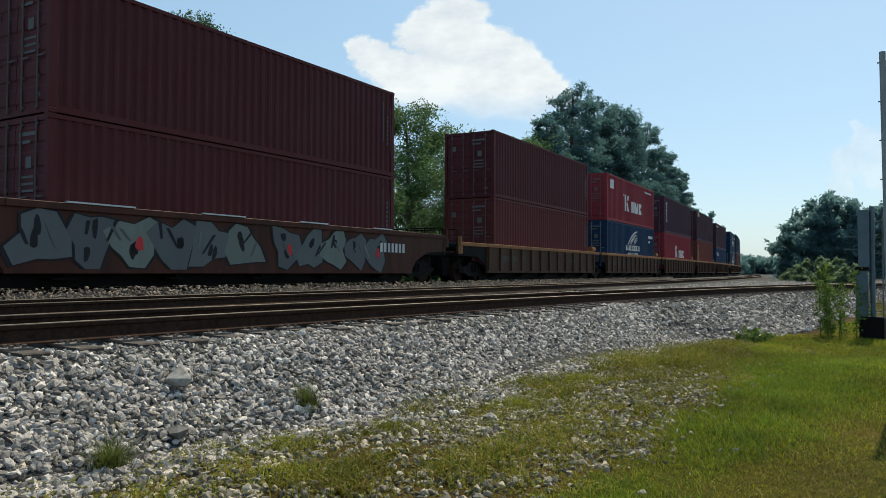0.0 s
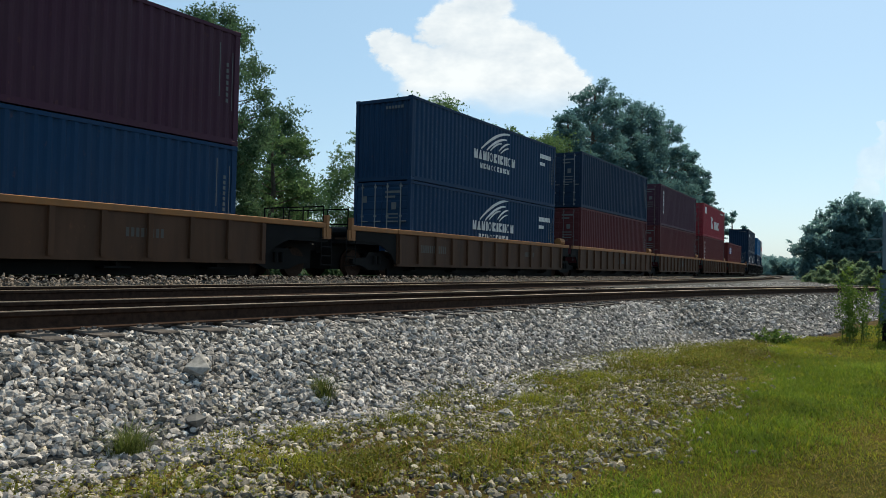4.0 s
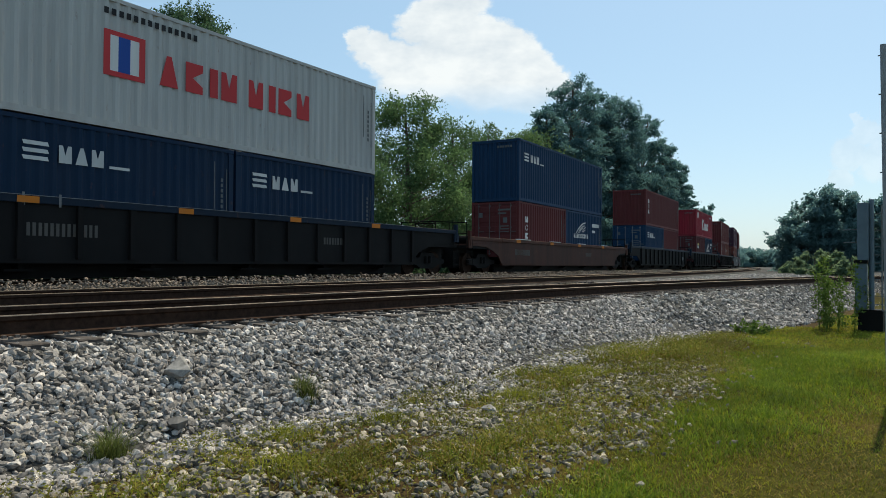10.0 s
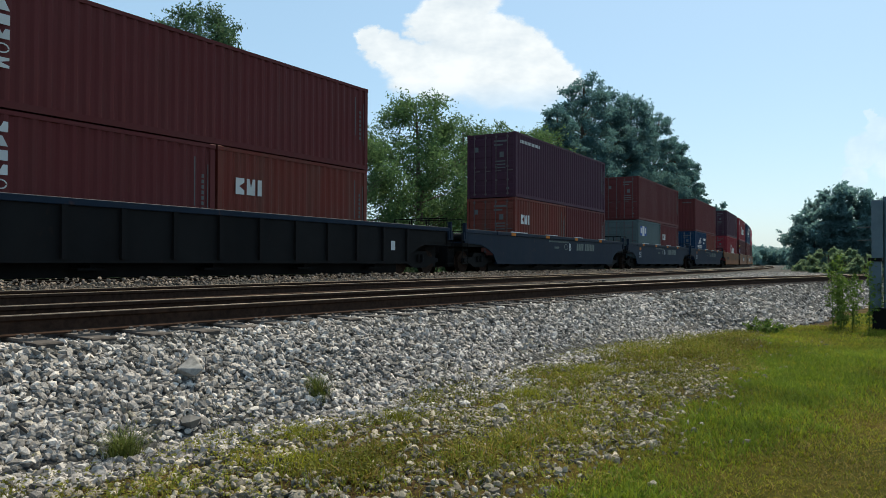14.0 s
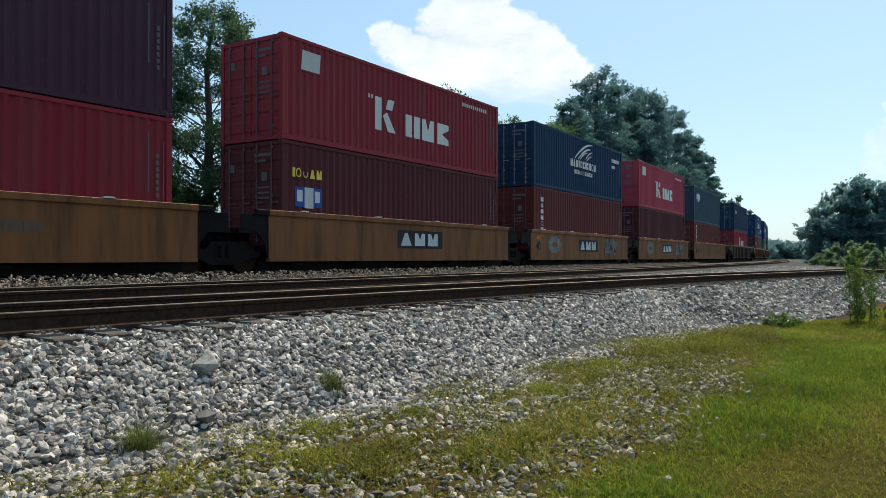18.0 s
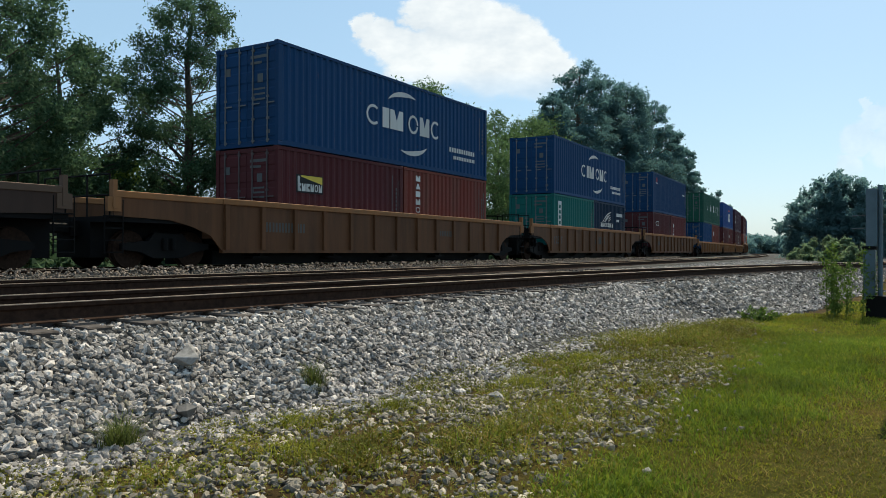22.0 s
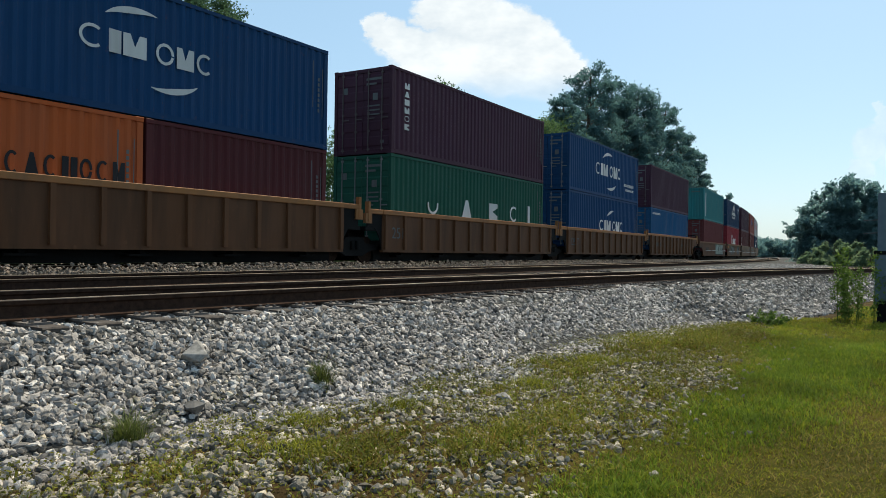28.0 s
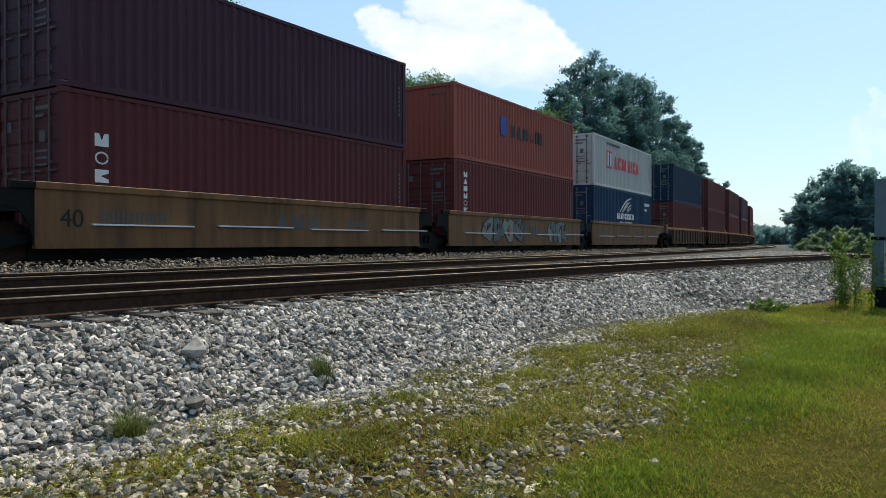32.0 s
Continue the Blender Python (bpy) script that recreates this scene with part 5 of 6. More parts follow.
def lawn():
    rng = random.Random(9)
    green, deep, dry, low, stalk = [], [], [], [], []
    # mown turf to the right of the stony verge
    for _ in range(330000):
        y = 0.8 + 25 * rng.random() ** 1.5
        x = lawn_edge(min(y, 16.0)) - 0.25 + (4.4 + y * 0.08) * rng.random() ** 1.4
        left = x - lawn_edge(min(y, 16.0))
        if rng.random() > min(1.0, (y - 0.5) / 2.0) or rng.random() > 0.45 + left / 0.5:
            continue
        if y > 19.5 and x < -2.6:
            continue
        patch = noise.noise(Vector((x * 0.7, y * 0.5, 3.0)))
        fine = noise.noise(Vector((x * 2.4, y * 2.0, 9.0)))
        tuft = noise.noise(Vector((x * 7.0, y * 7.0, 1.0)))
        lush, bare = near_to(LUSH, x, y), near_to(BARE, x, y)
        thick = 0.80 + 0.25 * blend(9.0, 6.0, y) + patch * 0.3 + fine * 0.4 + tuft * 0.4 + 0.4 * lush + 0.15 * bare
        if rng.random() > thick:
            continue
        spot = (x, y, ground_z(x, y), (1 + 0.8 * blend(8, 16, y)) * 0.6 + 0.5 * max(0.0, tuft) + 0.3 * max(0.0, fine) + 0.6 * lush)
        pick = rng.random()
        if pick < 0.08 + 0.70 * bare + 0.3 * max(0.0, -patch) - 0.2 * lush:
            dry.append(spot)
        elif pick < 0.30 + 0.55 * lush + 0.5 * fine + 0.4 * patch:
            deep.append(spot)
        else:
            green.append(spot)
    # weeds of the verge: patches of low leaves and thin stalks between the stones
    for _ in range(210000):
        y = 1.5 + 15.3 * rng.random() ** 1.2
        u = toe(y) + 0.25 - 3.8 * rng.random()
        x, yy, _k = line(y, u)
        inside, left = toe(y) - u, lawn_edge(y) - x
        if left < -0.2 or y > 16.0 + 0.6 * math.sin(u * 3):
            continue
        clump = 0.6 * noise.noise(Vector((x * 1.5 + 4.0, yy * 1.1, 21.0))) + 0.4 * noise.noise(Vector((x * 2.9, yy * 2.5, 13.0))) + 0.5 * noise.noise(Vector((x * 5.0, yy * 4.4, 2.0))) + 0.30 * blend(8.0, 12.5, y) * blend(0.2, 0.9, inside)
        clump += 0.75 * near_to(CLUMPS, x, yy) + 0.10 * blend(1.2, 0.3, left)
        stone = stony(x, yy, inside)
        want = max(0.12, 0.36 + 0.80 * clump - 0.06 * stone)
        if inside < 0.15:
            want *= max(0.0, 0.35 + inside * 1.6)
        if rng.random() > want + 0.02:
            continue
        z, tall = height(u, y), 0.7 + 1.3 * max(0.0, clump)
        pick = rng.random()
        if pick < 0.52:
            low.append((x, yy, z + 0.012 + 0.075 * rng.random() * tall, 1.0))
        elif pick < 0.64:
            green.append((x, yy, z, tall))
        elif pick < 0.82:
            dry.append((x, yy, z, tall * 1.5))
        elif pick < 0.90:
            deep.append((x, yy, z, tall * 1.1))
        else:
            stalk.append((x, yy, z, 0.5 + 0.75 * max(0.0, clump)))
    blades("lawn_grass", green, GRASS, 1, 0.046, 0.0044, 1.0, "short uneven yellow-green grass")
    blades("deep_grass", deep, GRASS_DEEP, 3, 0.052, 0.0044, 1.0, "darker tufts of green grass")
    blades("dry_grass", dry, DRY, 2, 0.034, 0.0040, 1.8, "dry yellowed grass among the green")
    blades("weed_stalks", stalk, LEAF_LOW, 6, 0.14, 0.0028, 0.45, "thin yellow-green weed stalks among the stones", "weeds")
    leaflets("low_weeds", low, LEAF_LOW, 5, 0.014, "low yellow-green leafy weeds among the stones")


def leaflets(name, spots, material, seed, size, label):
    """Small leaves lying at all angles near the soil, joined."""
    rng = np.random.default_rng(seed)
    p = np.array(spots)
    n = len(p)
    up = rng.normal(size=(n, 3)) * 0.5 + np.array([0, 0, 1.0])
    a = np.cross(up, rng.normal(size=(n, 3)))
    a /= np.linalg.norm(a, axis=1)[:, None]
    b = np.cross(up, a)
    b /= np.linalg.norm(b, axis=1)[:, None]
    s = (size * rng.uniform(0.5, 1.5, n))[:, None]
    c = p[:, :3]
    v = np.stack([c - a * s, c + b * s * 0.5, c + a * s, c - b * s * 0.5], 1)
    me = bpy.data.meshes.new(name)
    me.vertices.add(n * 4)
    me.vertices.foreach_set("co", v.reshape(-1).astype(np.float32))
    me.loops.add(n * 4)
    me.loops.foreach_set("vertex_index", np.arange(n * 4, dtype=np.int32))
    me.polygons.add(n)
    me.polygons.foreach_set("loop_start", np.arange(0, n * 4, 4, dtype=np.int32))
    me.update(calc_edges=True)
    me.materials.append(material)
    return tagged(new(name, me), label, "weeds", kind="stuff")


lawn()


def weed(at, tall, wide, n, seed, material, label):
    rng = random.Random(seed)
    spots = []
    for _ in range(n):
        r, a = wide * rng.random() ** 0.7, 6.2832 * rng.random()
        x, y = at[0] + r * math.cos(a), at[1] + r * math.sin(a)
        spots.append((x, y, ground_z(x, y) + 0.015, 1.1 - 0.5 * r / wide))
    ob = blades("weed_clump", spots, material, seed, tall, 0.0034, 1.3, label, "weed")
    ob["kind"] = ""
    del ob["kind"]
    return ob


weed((-5.30, 3.36, 0.05), 0.27, 0.15, 360, 31, WEED, "tuft of dull green weeds at the foot of the ballast")
weed((-5.36, 5.53, 0.17), 0.24, 0.12, 230, 32, WEED, "small dark weed growing in the ballast")
weed((-4.75, 4.6, 0.06), 0.09, 0.30, 380, 33, GRASS, "low yellow-green weed at the ballast's edge")
weed((-4.45, 5.6, 0.05), 0.09, 0.34, 420, 34, GRASS, "low yellow-green weed at the ballast's edge")
weed((-4.1, 7.6, 0.05), 0.11, 0.40, 520, 35, GRASS, "low yellow-green weed at the ballast's edge")
weed((-4.2, 9.6, 0.05), 0.12, 0.42, 520, 36, GRASS, "low yellow-green weed at the ballast's edge")
weed((-3.9, 3.9, 0.04), 0.10, 0.35, 420, 37, GRASS, "low yellow-green weed at the ballast's edge")


def twig():
    """A dead branch lying on the slope of the ballast."""
    pts = [(-5.77, 5.60), (-5.66, 5.72), (-5.57, 5.80), (-5.44, 5.88)]
    s = Shape()
    v = [Vector((x, y, ground_z(x, y) + 0.06)) for x, y in pts]
    for k in range(3):
        s.tube(v[k], v[k + 1], 0.012 - 0.0025 * k, 6, 0.0095 - 0.0025 * k)
    s.tube(v[1], v[1] + Vector((0.05, 0.12, 0.03)), 0.006, 5, 0.003)
    me = s.mesh("fallen_twig")
    me.materials[0] = BARK
    tagged(new("fallen_twig", me), "thin bare dead twig lying on the ballast", "twig")


twig()

# ---- trees ----


def foliage(name, centres, radii, count, leaf, material, seed, flat=0.8, twigs=0.22):
    """Leaf cards clustered in lumps with stray twigs: one joined crown."""
    rng = np.random.default_rng(seed)
    c, r = np.array(centres), np.array(radii)
    pick = rng.choice(len(c), count, p=r ** 2 / (r ** 2).sum())
    d = rng.normal(size=(count, 3))
    d /= np.linalg.norm(d, axis=1)[:, None]
    rad = r[pick] * (0.12 + 0.95 * rng.random(count) ** 0.6) * (1 + 0.2 * np.sin(7 * d[:, 0] + pick) * np.cos(6 * d[:, 2]))
    # twigs: lines that run out of a lump
    twig = rng.normal(size=(len(c), 5, 3)) + np.array([0, 0, 0.7])
    twig /= np.linalg.norm(twig, axis=2)[:, :, None]
    on = rng.random(count) < twigs
    d[on] = twig[pick[on], rng.integers(0, 5, on.sum())] + rng.normal(size=(on.sum(), 3)) * 0.10
    rad[on] = r[pick[on]] * rng.uniform(0.5, 1.75, on.sum())
    p = c[pick] + d * rad[:, None] * np.array([1, 1, flat])
    a = rng.normal(size=(count, 3)) + d * 0.6
    a /= np.linalg.norm(a, axis=1)[:, None]
    b = np.cross(a, rng.normal(size=(count, 3)))
    b /= np.linalg.norm(b, axis=1)[:, None]
    s = 0.82 * leaf * rng.uniform(0.6, 1.4, count)[:, None]
    v = np.stack([p - a * s - b * s * 0.55, p - a * s * 0.3 + b * s * 0.75, p + a * s * 1.15], 1)
    me = bpy.data.meshes.new(name)
    me.vertices.add(count * 3)
    me.vertices.foreach_set("co", v.reshape(-1).astype(np.float32))
    me.loops.add(count * 3)
    me.loops.foreach_set("vertex_index", np.arange(count * 3, dtype=np.int32))
    me.polygons.add(count)
    me.polygons.foreach_set("loop_start", np.arange(0, count * 3, 3, dtype=np.int32))
    me.update(calc_edges=True)
    me.materials.append(material)
    return me


def tree(at, tall, spread, material, label, seed, lumps=26, leaves=9000, leaf=0.16, base=0.25, shape="round", lean=0.0, lump=1.0, twigs=0.22, flat=0.8):
    """A tapered trunk with limbs, and a crown of leaf clumps."""
    rng = random.Random(seed)
    root = new("tree")
    root.location = at
    tagged(root, label, "tree", "trees behind the tracks")
    wood = Shape()
    r0 = 0.022 * tall + 0.05
    pts = [Vector((lean * k * tall * 0.2 + rng.uniform(-0.02, 0.02) * tall * k, rng.uniform(-0.02, 0.02) * tall * k, tall * 0.92 * k)) for k in (0, 0.2, 0.4, 0.6, 0.8, 1.0)]
    for i in range(5):
        wood.tube(pts[i], pts[i + 1], r0 * (1 - 0.17 * i), 9, r0 * (1 - 0.17 * (i + 1)))
    centres, radii = [], []
    for i in range(lumps):
        k = base + (1 - base) * (i + rng.random()) / lumps
        at_k = pts[min(4, int(k * 5))].lerp(pts[min(5, int(k * 5) + 1)], k * 5 % 1)
        if shape == "round":
            w = spread * math.sin(math.pi * min(0.97, max(0.12, (k - base * 0.6) / (1.06 - base * 0.6)))) ** 0.7
        elif shape == "pine":
            w = spread * (1.0 - ((k - base) / (1 - base)) ** 2.6 * 0.62)
        else:
            w = spread * (1.05 - k)
        a = i * 2.4 + rng.uniform(-0.5, 0.5)
        d = w * rng.uniform(0.45, 1.0)
        c = Vector((at_k.x + d * math.cos(a), at_k.y + d * math.sin(a), at_k.z + rng.uniform(-0.03, 0.05) * tall))
        wood.tube(at_k - Vector((0, 0, d * 0.4)), c, r0 * 0.28 * (1.1 - k), 5, 0.015)
        centres.append(tuple(c))
        radii.append(lump * spread * rng.uniform(0.16, 0.36) * (1.15 - 0.45 * k))
    piece("trunk", wood.mesh("trunk"), BARK, root)
    crown = new("crown", foliage("crown", centres, radii, leaves, leaf, material, seed, flat, twigs))
    crown.parent = root
    return root


def polar(bearing, x):
    """A spot behind the tracks: bearing in degrees left of the line, x metres across."""
    return (-x, x / math.tan(radians(bearing)), 0.3)


GREEN, SHADE, PINE = "broad-leaved tree with light green foliage", "dark green broad-leaved tree against the sky", "tall dense dark green pine"
# the stand of trees beyond the tracks
tree(polar(66.5, 27), 11.5, 4.2, LEAF_DARK, SHADE, 1, 96, 66000, 0.070, lump=0.66)
tree(polar(61.5, 30), 10.2, 3.2, LEAF_DARK, SHADE, 2, 72, 50000, 0.070, lump=0.70)
tree(polar(64.5, 34), 6.6, 3.4, LEAF_DARK, GREEN, 13, 30, 14000, 0.11, 0.05)
tree(polar(59.5, 36), 6.4, 3.2, LEAF_DARK, GREEN, 14, 30, 14000, 0.11, 0.05)
tree(polar(57.5, 33), 6.0, 3.0, LEAF_BUSH, GREEN, 12, 16, 6000, 0.15, 0.1)
tree(polar(53.0, 28), 13.0, 3.3, LEAF_DARK, SHADE, 3, 96, 70000, 0.068, 0.2, lump=0.78)
tree(polar(48.3, 31), 9.0, 2.6, LEAF_MID, GREEN, 4, 40, 20000, 0.10, 0.15)
tree(polar(47.6, 34), 10.6, 3.6, LEAF_DARK, "young dark green tree with a pointed crown", 5, 60, 26000, 0.10, 0.05, "cone")
tree(polar(41.0, 40), 12.0, 4.6, LEAF_MID, GREEN, 6, 50, 22000, 0.13, 0.08)
tree(polar(36.5, 40), 16.6, 5.4, LEAF_MID, GREEN, 7, 90, 42000, 0.14, 0.06)
tree(polar(33.2, 43), 16.6, 5.8, LEAF_MID, GREEN, 8, 80, 36000, 0.145, 0.06)
tree(polar(30.3, 45), 18.0, 5.8, LEAF_MID, GREEN, 9, 80, 36000, 0.15, 0.06)
tree(polar(27.6, 47), 20.0, 6.2, LEAF_MID, GREEN, 10, 80, 36000, 0.16, 0.06)
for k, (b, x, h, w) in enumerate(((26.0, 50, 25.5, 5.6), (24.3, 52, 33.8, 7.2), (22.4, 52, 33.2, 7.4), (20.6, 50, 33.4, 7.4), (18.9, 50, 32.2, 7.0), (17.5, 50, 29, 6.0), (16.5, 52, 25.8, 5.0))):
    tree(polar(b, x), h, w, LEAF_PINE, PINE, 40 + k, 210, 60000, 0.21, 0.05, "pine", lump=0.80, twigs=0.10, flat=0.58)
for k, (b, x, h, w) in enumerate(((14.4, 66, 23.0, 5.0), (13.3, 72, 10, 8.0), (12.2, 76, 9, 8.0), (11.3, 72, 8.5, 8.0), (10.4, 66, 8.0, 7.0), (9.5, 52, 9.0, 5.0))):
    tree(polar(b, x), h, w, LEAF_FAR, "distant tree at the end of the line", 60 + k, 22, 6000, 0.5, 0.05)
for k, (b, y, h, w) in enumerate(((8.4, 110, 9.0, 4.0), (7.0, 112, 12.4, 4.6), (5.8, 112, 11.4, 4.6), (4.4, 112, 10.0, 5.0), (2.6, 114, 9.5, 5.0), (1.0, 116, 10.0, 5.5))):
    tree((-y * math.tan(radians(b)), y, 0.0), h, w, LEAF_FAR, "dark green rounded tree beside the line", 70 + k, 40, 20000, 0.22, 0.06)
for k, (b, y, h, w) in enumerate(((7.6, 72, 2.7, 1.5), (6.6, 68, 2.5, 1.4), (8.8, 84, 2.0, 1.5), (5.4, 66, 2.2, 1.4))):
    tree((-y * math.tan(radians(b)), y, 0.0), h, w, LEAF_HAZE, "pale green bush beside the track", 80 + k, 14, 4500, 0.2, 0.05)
# undergrowth along the far side of the tracks
for k in range(30):
    yk = -6 + 4.2 * k
    xk, _y, _k = line(yk, 21.5 + 1.2 * math.sin(k * 1.9))
    tree((xk, yk, 0.2), 2.6 + 0.7 * math.sin(k * 2.7), 2.3, LEAF_DARK, "dense green shrub in the undergrowth beyond the tracks", 200 + k, 16, 3200, 0.17, 0.02)


def tall_weeds():
    rng = random.Random(4)
    for k in range(10):
        x, y = -2.08 + rng.uniform(-0.42, 0.45), 19.6 + rng.uniform(-0.7, 0.8)
        tall = rng.uniform(1.1, 1.75)
        root = new("tall_weed")
        root.location = (x, y, 0)
        tagged(root, "tall leafy weed beside the cabinet", "weed", "tall weeds")
        piece("stem", Shape().tube((0, 0, 0), (rng.uniform(-0.1, 0.1), 0, tall), 0.012, 6, 0.004).mesh("stem"), LEAF_BUSH, root)
        cs = [(rng.uniform(-0.09, 0.09), rng.uniform(-0.09, 0.09), tall * (0.15 + 0.85 * i / 9)) for i in range(10)]
        ob = new("leaves", foliage("leaves", cs, [0.11] * 10, 230, 0.040, LEAF_BUSH, 90 + k))
        ob.parent = root


tall_weeds()
tree((-3.55, 17.4, -0.02), 0.26, 0.42, LEAF_BUSH, "low leafy green plant at the ballast's edge", 95, 14, 420, 0.05, 0.05)

# ---- posts and cabinet beside the line ----


def post(at, tall, r, lean, label):
    root = new("post")
    root.location = at
    tagged(root, label, "post")
    shaft = Shape().tube((0, 0, -0.1), (lean * tall, 0, tall), r, 12, r * 0.9)
    piece("shaft", shaft.mesh("shaft", False), WOOD_POLE, root)
    bolts = Shape()
    for k in range(6):
        z = tall * (0.42 + 0.11 * k)
        bolts.tube((lean * z - r * 1.5, 0, z), (lean * z + r * 1.5, 0, z), 0.008, 6)
    piece("bolt", bolts.mesh("bolt"), PAINT["galv"], root)
    return root


post((-0.54, 9.68, 0.0), 3.98, 0.036, -0.012, "grey weathered upright post standing in the grass")
post((-0.33, 10.2, 0.0), 2.55, 0.04, 0.0, "thin grey post beside the other")


def cabinet():
    root = new("signal_cabinet")
    root.location = (-1.5, 20.0, 0.0)
    tagged(root, "blue-grey signal case on a dark base with a wire frame", "signal cabinet")
    piece("base", Shape().box(-0.23, 0.27, -0.3, 0.3, -0.05, 0.50, 0.03).mesh("base"), PAINT["black"], root)
    piece("case", Shape().box(-0.30, -0.06, -0.17, 0.17, 0.42, 1.56, 0.02).mesh("case"), CABINET, root)
    piece("hood", Shape().box(-0.32, -0.04, -0.2, 0.2, 1.56, 1.64, 0.02).mesh("hood"), PAINT["black"], root)
    piece("upper_case", Shape().box(-0.25, -0.02, -0.16, 0.16, 1.64, 2.97, 0.02).mesh("upper_case"), CABINET, root)
    piece("door", Shape().box(-0.28, -0.08, -0.182, -0.172, 0.50, 1.48).mesh("door"), CABINET, root)
    piece("pole", Shape().tube((0.03, 0.0, 0.4), (0.03, 0.0, 3.05), 0.055, 10).mesh("pole"), CABINET, root)
    arms = Shape()
    for z in (2.05, 2.35):
        arms.tube((-0.55, 0, z), (-0.25, 0, z + 0.01), 0.014, 6)
    piece("bracket", arms.mesh("bracket"), PAINT["galv"], root)
    fr = Shape()
    for x in (0.24, 0.42):
        fr.tube((x, 0, 0.3), (x, 0, 2.9), 0.016, 8)
    for k in range(12):
        fr.tube((0.08, 0, 0.62 + 0.19 * k), (0.44, 0, 0.62 + 0.19 * k), 0.009, 6)
    piece("wire_frame", fr.mesh("wire_frame"), PAINT["galv"], root)


cabinet()

# ---- clouds ----


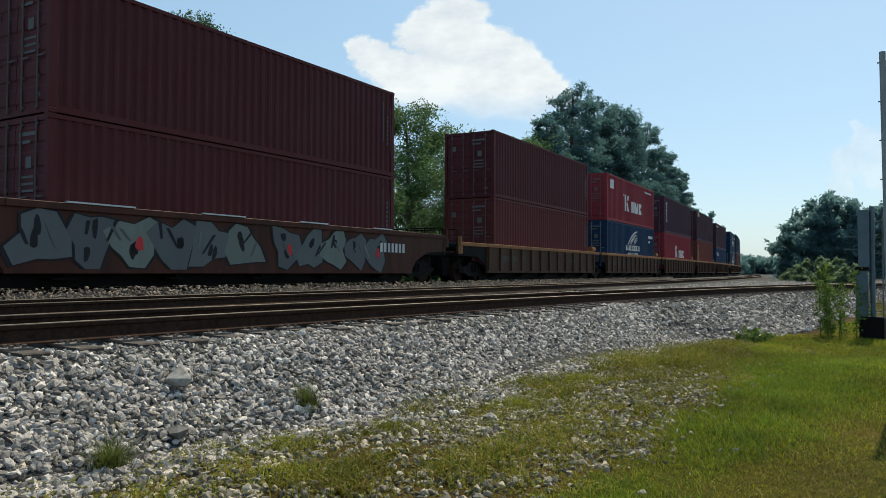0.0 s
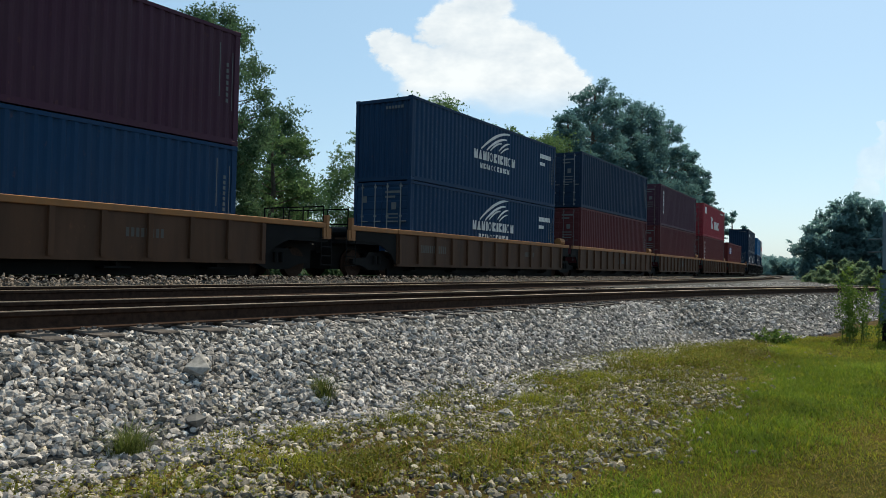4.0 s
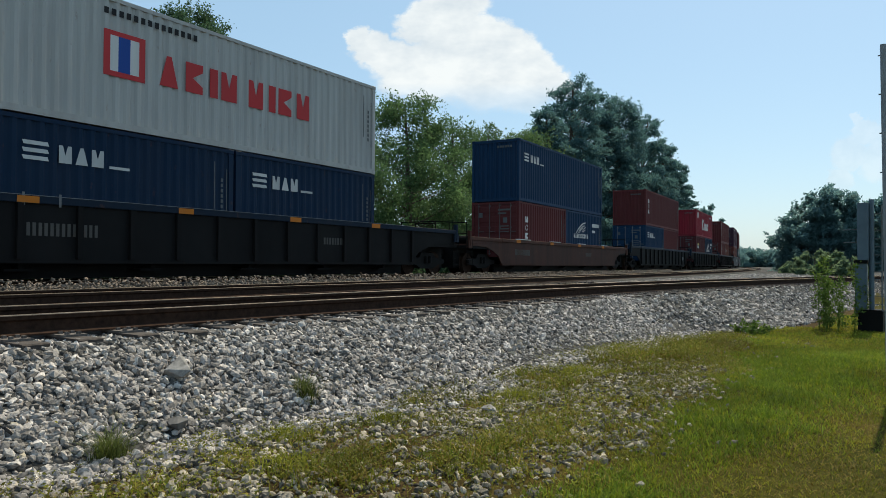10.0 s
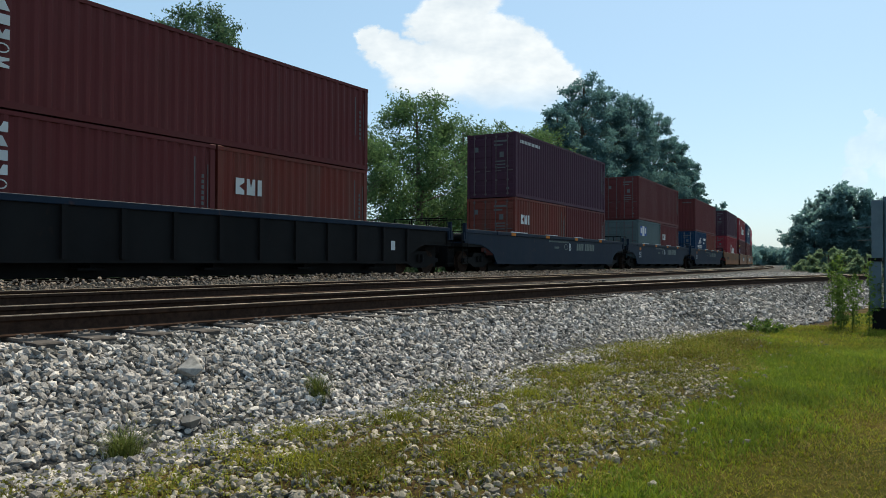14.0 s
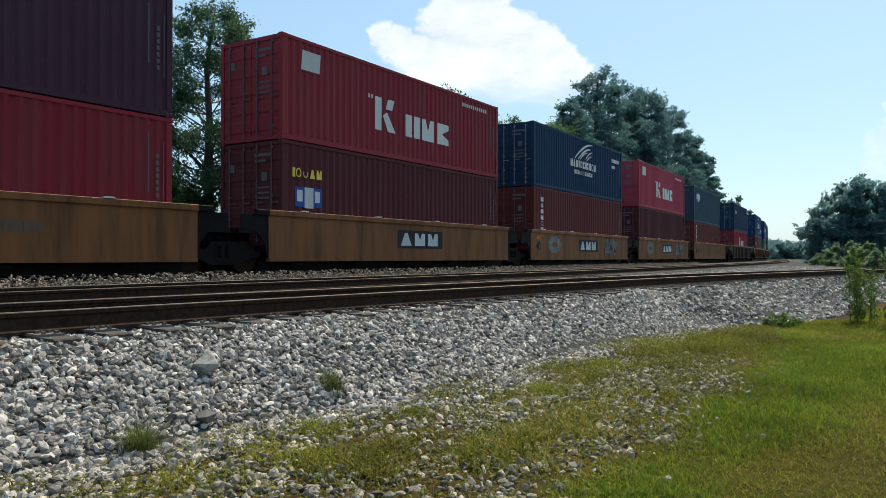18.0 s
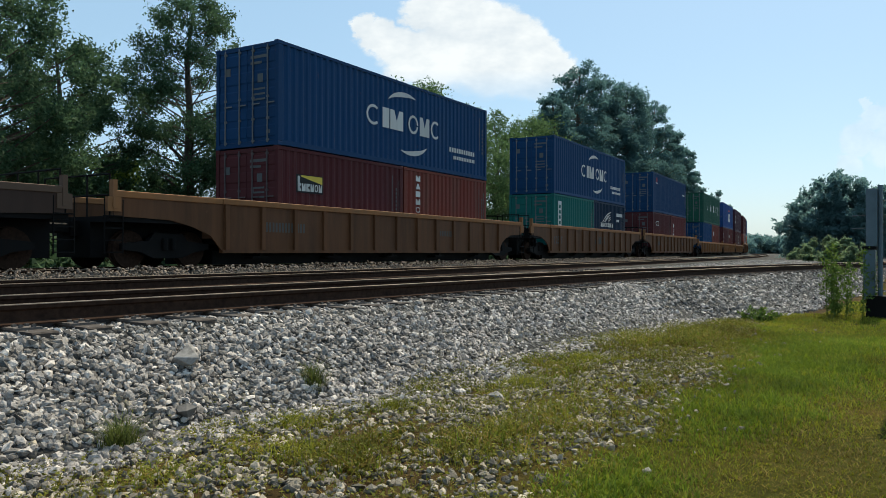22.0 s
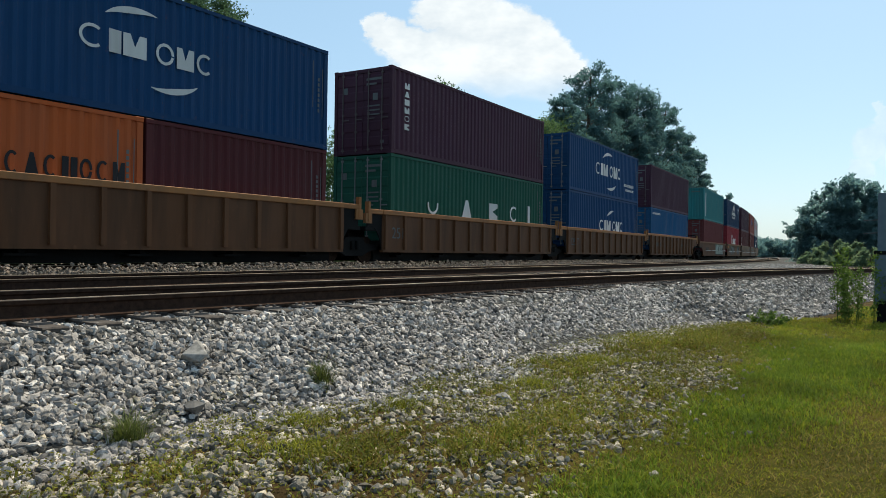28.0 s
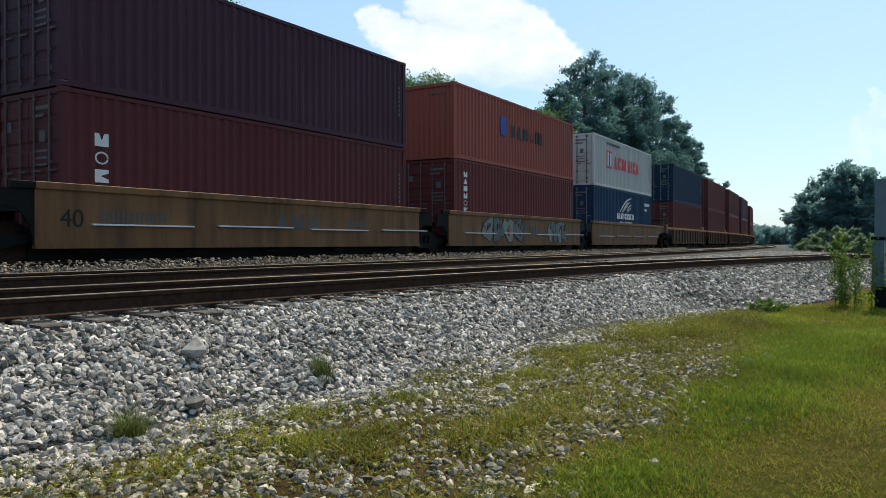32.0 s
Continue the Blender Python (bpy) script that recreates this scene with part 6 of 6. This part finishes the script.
def cloud_material(name, dense, lumps):
    """White cloud with a ragged edge: lumps and noise in the card's own space."""
    m = Mat(name, 1.0)
    warp = m.node("ShaderNodeTexNoise", Scale=4.4, Detail=9.0, Roughness=0.60)
    m.link(m.co.outputs["Object"], warp.inputs["Vector"])
    sub = m.t.nodes.new("ShaderNodeVectorMath")
    sub.operation = "SUBTRACT"
    sub.inputs[1].default_value = (0.5, 0.5, 0.5)
    m.link(warp.outputs["Color"], sub.inputs[0])
    sca = m.t.nodes.new("ShaderNodeVectorMath")
    sca.operation = "SCALE"
    sca.inputs["Scale"].default_value = 0.36
    m.link(sub.outputs[0], sca.inputs[0])
    add = m.t.nodes.new("ShaderNodeVectorMath")
    add.operation = "ADD"
    m.link(m.co.outputs["Object"], add.inputs[0])
    m.link(sca.outputs[0], add.inputs[1])
    total = None
    for x, z, r in lumps:
        d = m.t.nodes.new("ShaderNodeVectorMath")
        d.operation = "DISTANCE"
        d.inputs[1].default_value = (x, 0, z)
        m.link(add.outputs[0], d.inputs[0])
        k = m.t.nodes.new("ShaderNodeMapRange")
        k.interpolation_type = "SMOOTHSTEP"
        k.inputs["From Min"].default_value = r
        k.inputs["From Max"].default_value = r * 0.66
        m.link(d.outputs["Value"], k.inputs["Value"])
        if total is None:
            total = k.outputs[0]
        else:
            mx = m.t.nodes.new("ShaderNodeMath")
            mx.operation = "MAXIMUM"
            m.link(total, mx.inputs[0])
            m.link(k.outputs[0], mx.inputs[1])
            total = mx.outputs[0]
    sep = m.t.nodes.new("ShaderNodeSeparateXYZ")
    m.link(m.co.outputs["Object"], sep.inputs[0])
    low = m.t.nodes.new("ShaderNodeMapRange")
    low.inputs["From Min"].default_value, low.inputs["From Max"].default_value = -0.95, -0.35
    m.link(sep.outputs["Z"], low.inputs["Value"])
    mul = m.t.nodes.new("ShaderNodeMath")
    mul.operation = "MULTIPLY"
    m.link(total, mul.inputs[0])
    m.link(low.outputs[0], mul.inputs[1])
    thin = m.t.nodes.new("ShaderNodeMath")
    thin.operation = "MULTIPLY"
    thin.inputs[1].default_value = dense
    m.link(mul.outputs[0], thin.inputs[0])
    tone = m.ramp(m.noise(1.7, 4, (1, 1, 1.2)), [(0.34, (0.68, 0.73, 0.78)), (0.62, (0.90, 0.91, 0.91))])
    em = m.node("ShaderNodeEmission", Strength=1.0)
    m.link(tone, em.inputs["Color"])
    tr = m.node("ShaderNodeBsdfTransparent")
    mixer = m.node("ShaderNodeMixShader")
    m.link(thin.outputs[0], mixer.inputs[0])
    m.link(tr.outputs[0], mixer.inputs[1])
    m.link(em.outputs[0], mixer.inputs[2])
    m.link(mixer.outputs[0], m.t.nodes["Material Output"].inputs["Surface"])
    return m.m


CLOUD = cloud_material("cloud_vapour", 0.96, [(-0.92, 0.24, 0.17), (-0.76, 0.08, 0.26), (-0.56, -0.05, 0.32), (-0.38, 0.40, 0.27), (-0.22, 0.56, 0.32), (-0.02, 0.66, 0.32), (0.0, 0.15, 0.52), (0.20, 0.30, 0.30),
             (0.38, 0.12, 0.28), (0.52, 0.0, 0.28), (0.64, -0.18, 0.26), (0.80, -0.38, 0.22), (-0.35, -0.2, 0.5), (0.2, -0.25, 0.55), (0.5, -0.42, 0.38)])
WISP = cloud_material("thin_cloud_vapour", 0.33, [(-0.6, 0.1, 0.4), (-0.3, 0.5, 0.3), (0.1, 0.35, 0.4), (0.0, -0.1, 0.5), (0.5, 0.1, 0.45), (-0.75, -0.4, 0.3), (0.4, -0.4, 0.5), (-0.45, 0.8, 0.15)])


def cloud(bearing, elevation, half, up, label, material=CLOUD, far=2400.0):
    """A far bank of cloud in the sky, facing the tracks."""
    b, e = radians(bearing), radians(elevation)
    eye = Vector((0, 0, EYE))
    way = Vector((-math.sin(b) * math.cos(e), math.cos(b) * math.cos(e), math.sin(e)))
    me = raw_mesh("cloud", [(-1.1, 0, -1.0), (1.1, 0, -1.0), (1.1, 0, 1.1), (-1.1, 0, 1.1)], [(0, 1, 2, 3)], material)
    ob = new("cloud", me)
    at = eye + way * far
    ob.matrix_world = Matrix.LocRotScale(at, Euler((0, 0, b)), (far * math.tan(radians(half)), 1, far * math.tan(radians(up))))
    ob.visible_shadow = False
    tagged(ob, label, "cloud", kind="structure")


cloud(32.5, 15.5, 8.4, 5.6, "bright white heaped summer cloud in a pale blue sky")
cloud(3.6, 7.2, 3.2, 3.4, "thin hazy white cloud low over the trees", WISP)

motions()
